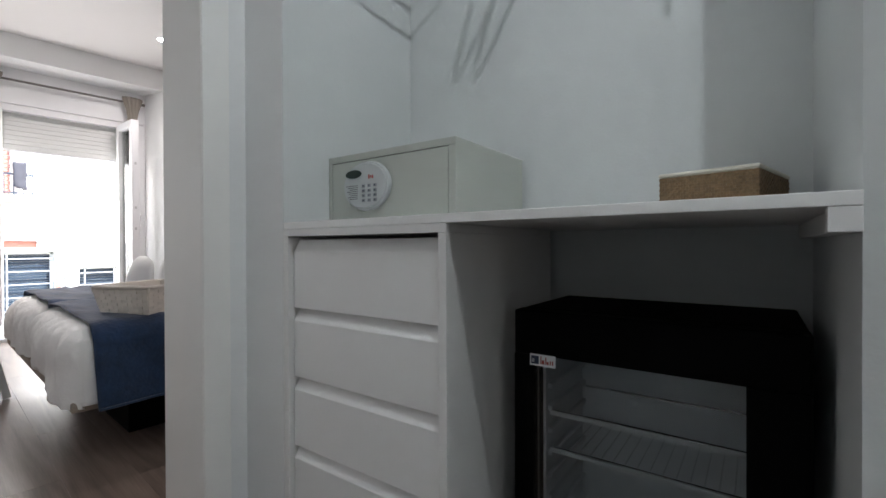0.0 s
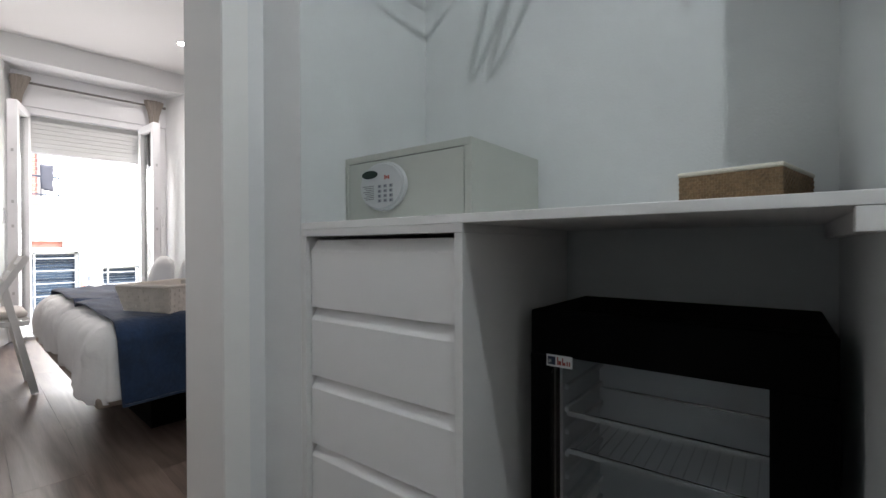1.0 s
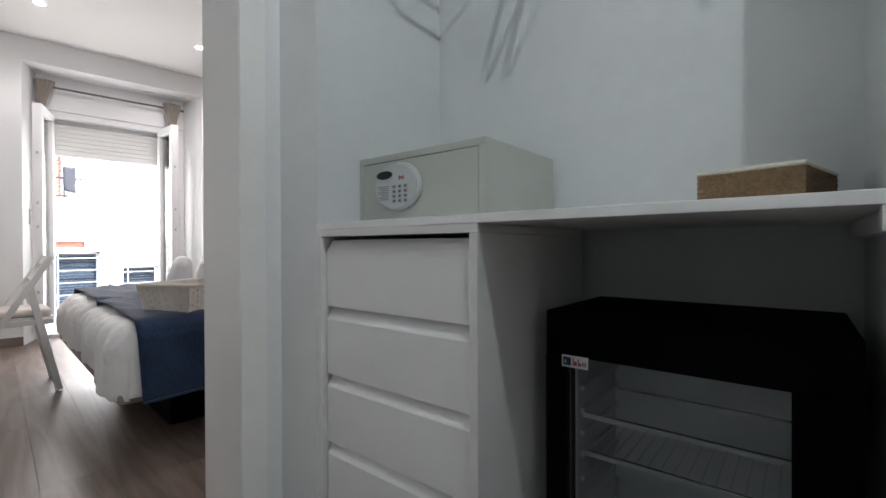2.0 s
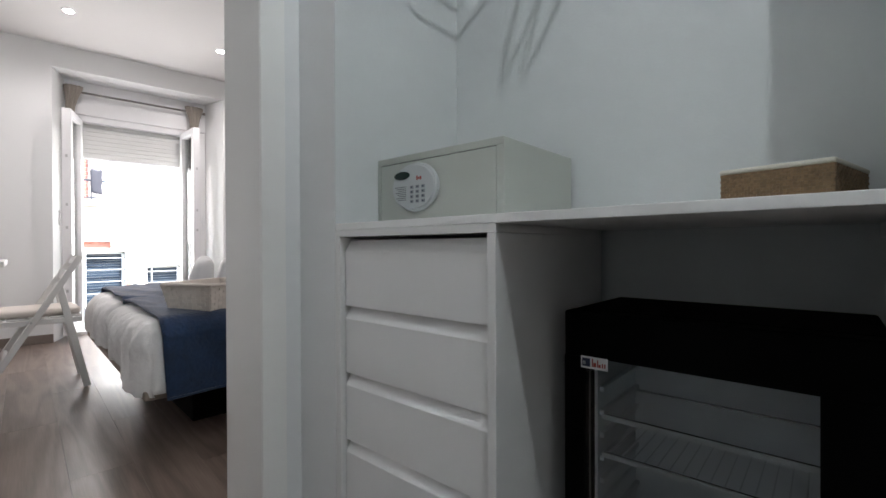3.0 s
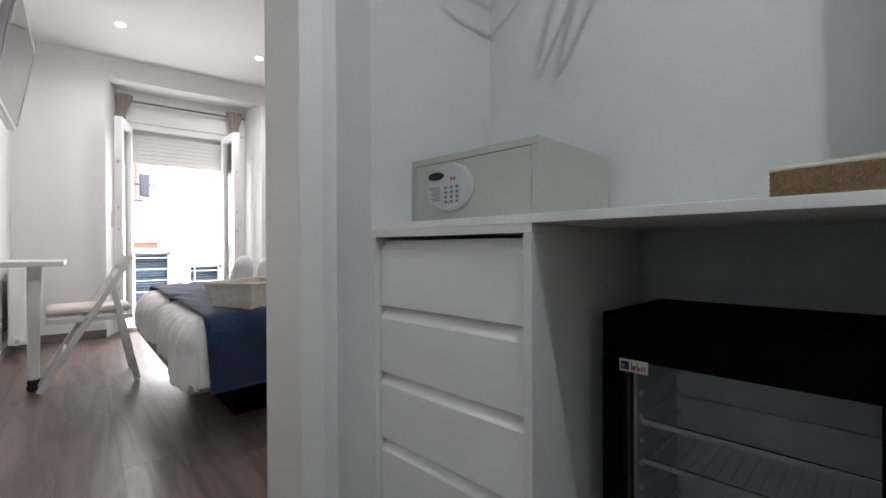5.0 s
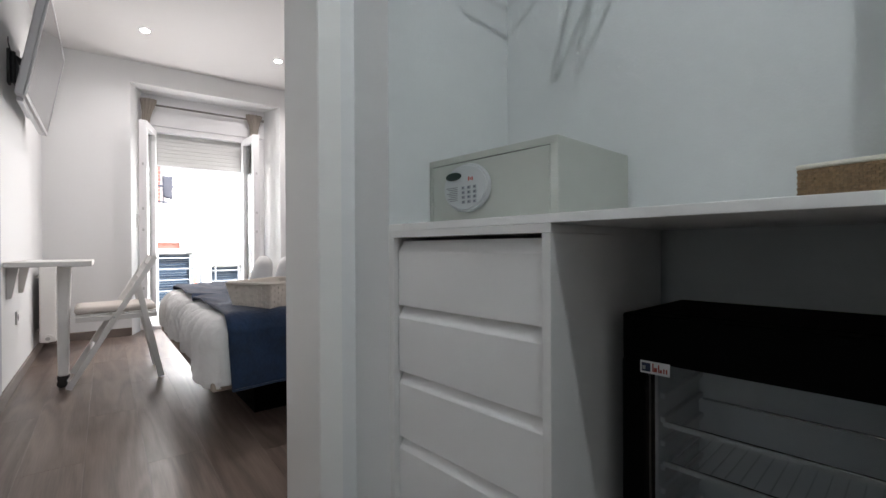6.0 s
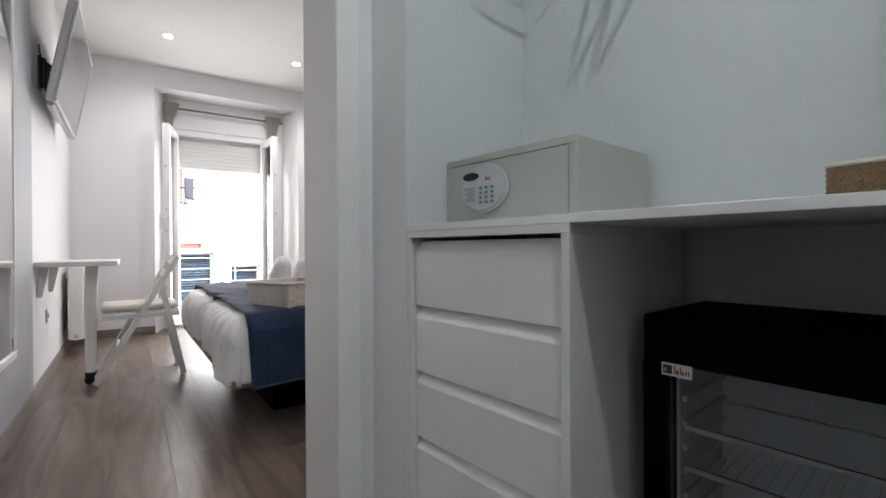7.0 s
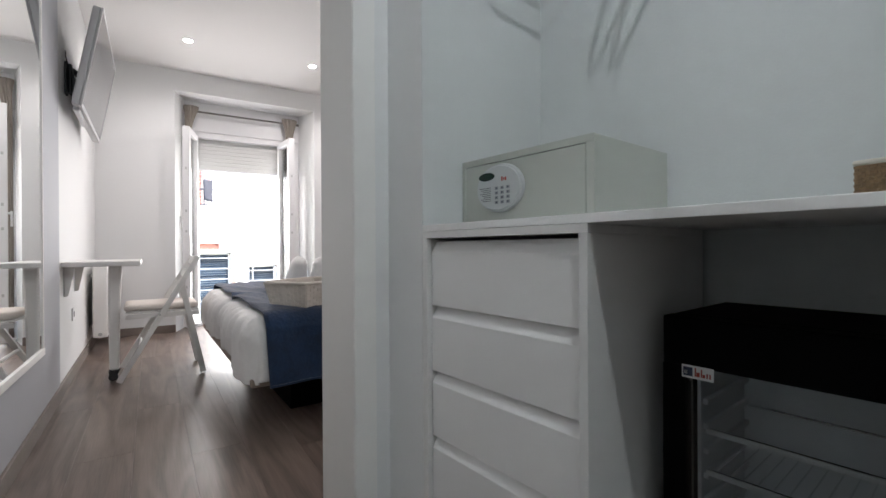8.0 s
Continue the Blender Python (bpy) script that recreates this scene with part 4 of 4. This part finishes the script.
FY = 11.0
house = thing("apartment_building", pose(0, 0, -4.0), "sunlit white rendered apartment building across the street", "building")
W1, W2, DOOR = (1.05, -1.15, 2.49, 0.75), (2.86, -0.62, 3.56, 0.44), (0.9, 1.74, 2.02, 3.9)
RED_W = (1.45, 0.82, 2.25, 0.955)
holes = [(a, b + 4, c, d + 4) for a, b, c, d in (W1, W2, DOOR, RED_W)]
# Built up to 15.5 to block the high sky; the upper part is unseen.
part("wall", holed(-12, 16, 0, 15.5, FY, FY + 0.4, holes), STUCCO, house)
part("roof", box((-12.2, FY - 0.35, 15.5), (16.2, FY + 6, 15.75), 0.02), BRICK, house)
part("side_wall", box((-12, FY + 0.4, 0), (-11.6, FY + 6, 15.5)), STUCCO, house)
for (a, b, c, d) in (W1, W2):
    w = part("window", box((a, FY + 0.20, b + 4), (c, FY + 0.22, d + 4)), STUCCO, house, "dark louvred window behind pale bars")
    n = int((d - b) / 0.055)
    for k in range(n):
        part("louvre", box((a + 0.04, FY + 0.184, b + 4.01 + k * 0.055), (c - 0.04, FY + 0.198, b + 4.0605 + k * 0.055)), BLIND, w)
    fr = bmesh.new()
    for p0, p1 in (((a, b), (a + 0.04, d)), ((c - 0.04, b), (c, d)), ((a, d - 0.05), (c, d))):
        boxm(fr, (p0[0], FY + 0.14, p0[1] + 4), (p1[0], FY + 0.20, p1[1] + 4))
    part("frame", fr, STUCCO, w)
    for x in ((c - 0.66,) if c - a > 1 else (a + 0.10, c - 0.10)):
        part("bar", box((x - 0.011, FY + 0.03, b + 4), (x + 0.011, FY + 0.05, d + 4)), GREYBAR, w)
    for z in (0.13, 0.37, 0.61, 0.85, 1.09):
        if d - z > b:
            part("bar", box((a, FY + 0.051, d + 4 - z - 0.009), (c, FY + 0.066, d + 4 - z + 0.009)), GREYBAR, w)
for k in range(6):
    part("hook", rod(bmesh.new(), (1.54 + 0.237 * k, FY - 0.05, 5.15), (1.54 + 0.237 * k, FY, 5.16), 0.016, seg=8), GREYBAR, house)
part("vent_pipe", rod(bmesh.new(), (2.665, FY - 0.05, 3.6), (2.665, FY - 0.05, 4.31), 0.038, seg=12), GREYBAR, house, "short grey vent pipe on the wall")
part("brick_reveal", box((2.495, FY - 0.006, 2.85), (2.575, FY - 0.0005, 4.72)), BRICK, house, "bare brick edge beside the window")
part("panel", box((RED_W[0], FY + 0.10, RED_W[1] + 4), (RED_W[2], FY + 0.14, RED_W[3] + 4)), BRICK, house, "brick red panel")
bw = part("brick_wall", box((DOOR[0], FY + 0.30, DOOR[1] + 4), (DOOR[2], FY + 0.36, DOOR[3] + 4)), MORTAR, house)
bcol = bpy.data.meshes.new("brick")
bb = box((0, 0, 0), (0.24, 0.02, 0.065), 0.004, 1)
bb.to_mesh(bcol)
bb.free()
bcol.materials.append(BRICK)
for r in range(16):
    for k in range(4):
        o = new("brick", bcol)
        o.parent = bw
        o.location = (DOOR[0] + 0.02 + k * 0.255 - (0.0 if r % 2 else 0.01), FY + 0.281, DOOR[1] + 4.02 + r * 0.078)
slab = part("balcony", box((0.6, FY - 0.45, 5.66), (2.12, FY, 5.74), 0.01), STUCCO, house, "narrow balcony with an iron railing")
part("handrail", box((0.6, FY - 0.44, 6.10), (2.12, FY - 0.41, 6.13)), BLIND, slab)
part("low_rail", box((0.6, FY - 0.44, 5.78), (2.12, FY - 0.41, 5.80)), BLIND, slab)
for k in range(13):
    x = 0.62 + k * 0.123
    part("baluster", rod(bmesh.new(), (x, FY - 0.425, 5.74), (x, FY - 0.425, 6.10), 0.008, seg=6), BLIND, slab)
wash = thing("hanging_laundry", pose(1.93, FY - 0.47, 1.86), "dark grey laundry hanging over the balcony rail", "laundry")
part("cloth", softbox((-0.09, -0.02, 0.0), (0.085, 0.03, 0.46), 0.02, 0.03, 0.04, 6), CLOTHES, wash, smooth=True)
part("cord", rod(bmesh.new(), (0.0, 0.0, 0.44), (0.02, 0.0, 0.72), 0.008, seg=6), BRICK, wash)

# ---- floor planks ----
PL_W, PL_L = 0.192, 1.285
floor = solid("floor", prism([(X_HALL - 0.2, Y_BACK - 0.2), (X_RIGHT + 0.2, Y_BACK - 0.2), (X_RIGHT + 0.2, 5.15), (-0.6, 5.68), (-0.6, 1.30), (X_HALL - 0.2, 1.30)], -0.06, -0.009), DARKBACK, "grey-brown oak laminate plank floor", "floor")
plank = bpy.data.meshes.new("plank")
pb = box((0, 0, -0.008), (PL_W - 0.0004, PL_L - 0.0004, 0.0), 0.0004, 1)
pb.to_mesh(plank)
pb.free()
plank.materials.append(FLOOR)
for i in range(-9, 22):
    shift = (i * 0.437) % 1.0 * PL_L
    lx = -0.02 + i * PL_W
    low = 1.2 if lx > 0.85 else Y_BACK - 0.15
    for k in range(-3, 6):
        y0 = k * PL_L + shift - 0.9
        y1 = min(y0 + PL_L, (1.12 if lx < -0.1 else 5.42) + 0.1 * lx)
        y0 = max(y0, low + 0.08 * lx)
        if y1 - y0 < 0.05:
            continue
        if y1 - y0 > PL_L - 0.001:
            data = plank
        else:
            data = bpy.data.meshes.new("plank")
            cut = box((0, 0, -0.008), (PL_W - 0.0004, y1 - y0 - 0.0004, 0.0), 0.0004, 1)
            cut.to_mesh(data)
            cut.free()
            data.materials.append(FLOOR)
        o = new("plank", data)
        o.parent = floor
        o.matrix_local = LEFT_POSE @ pose(lx, y0, 0)
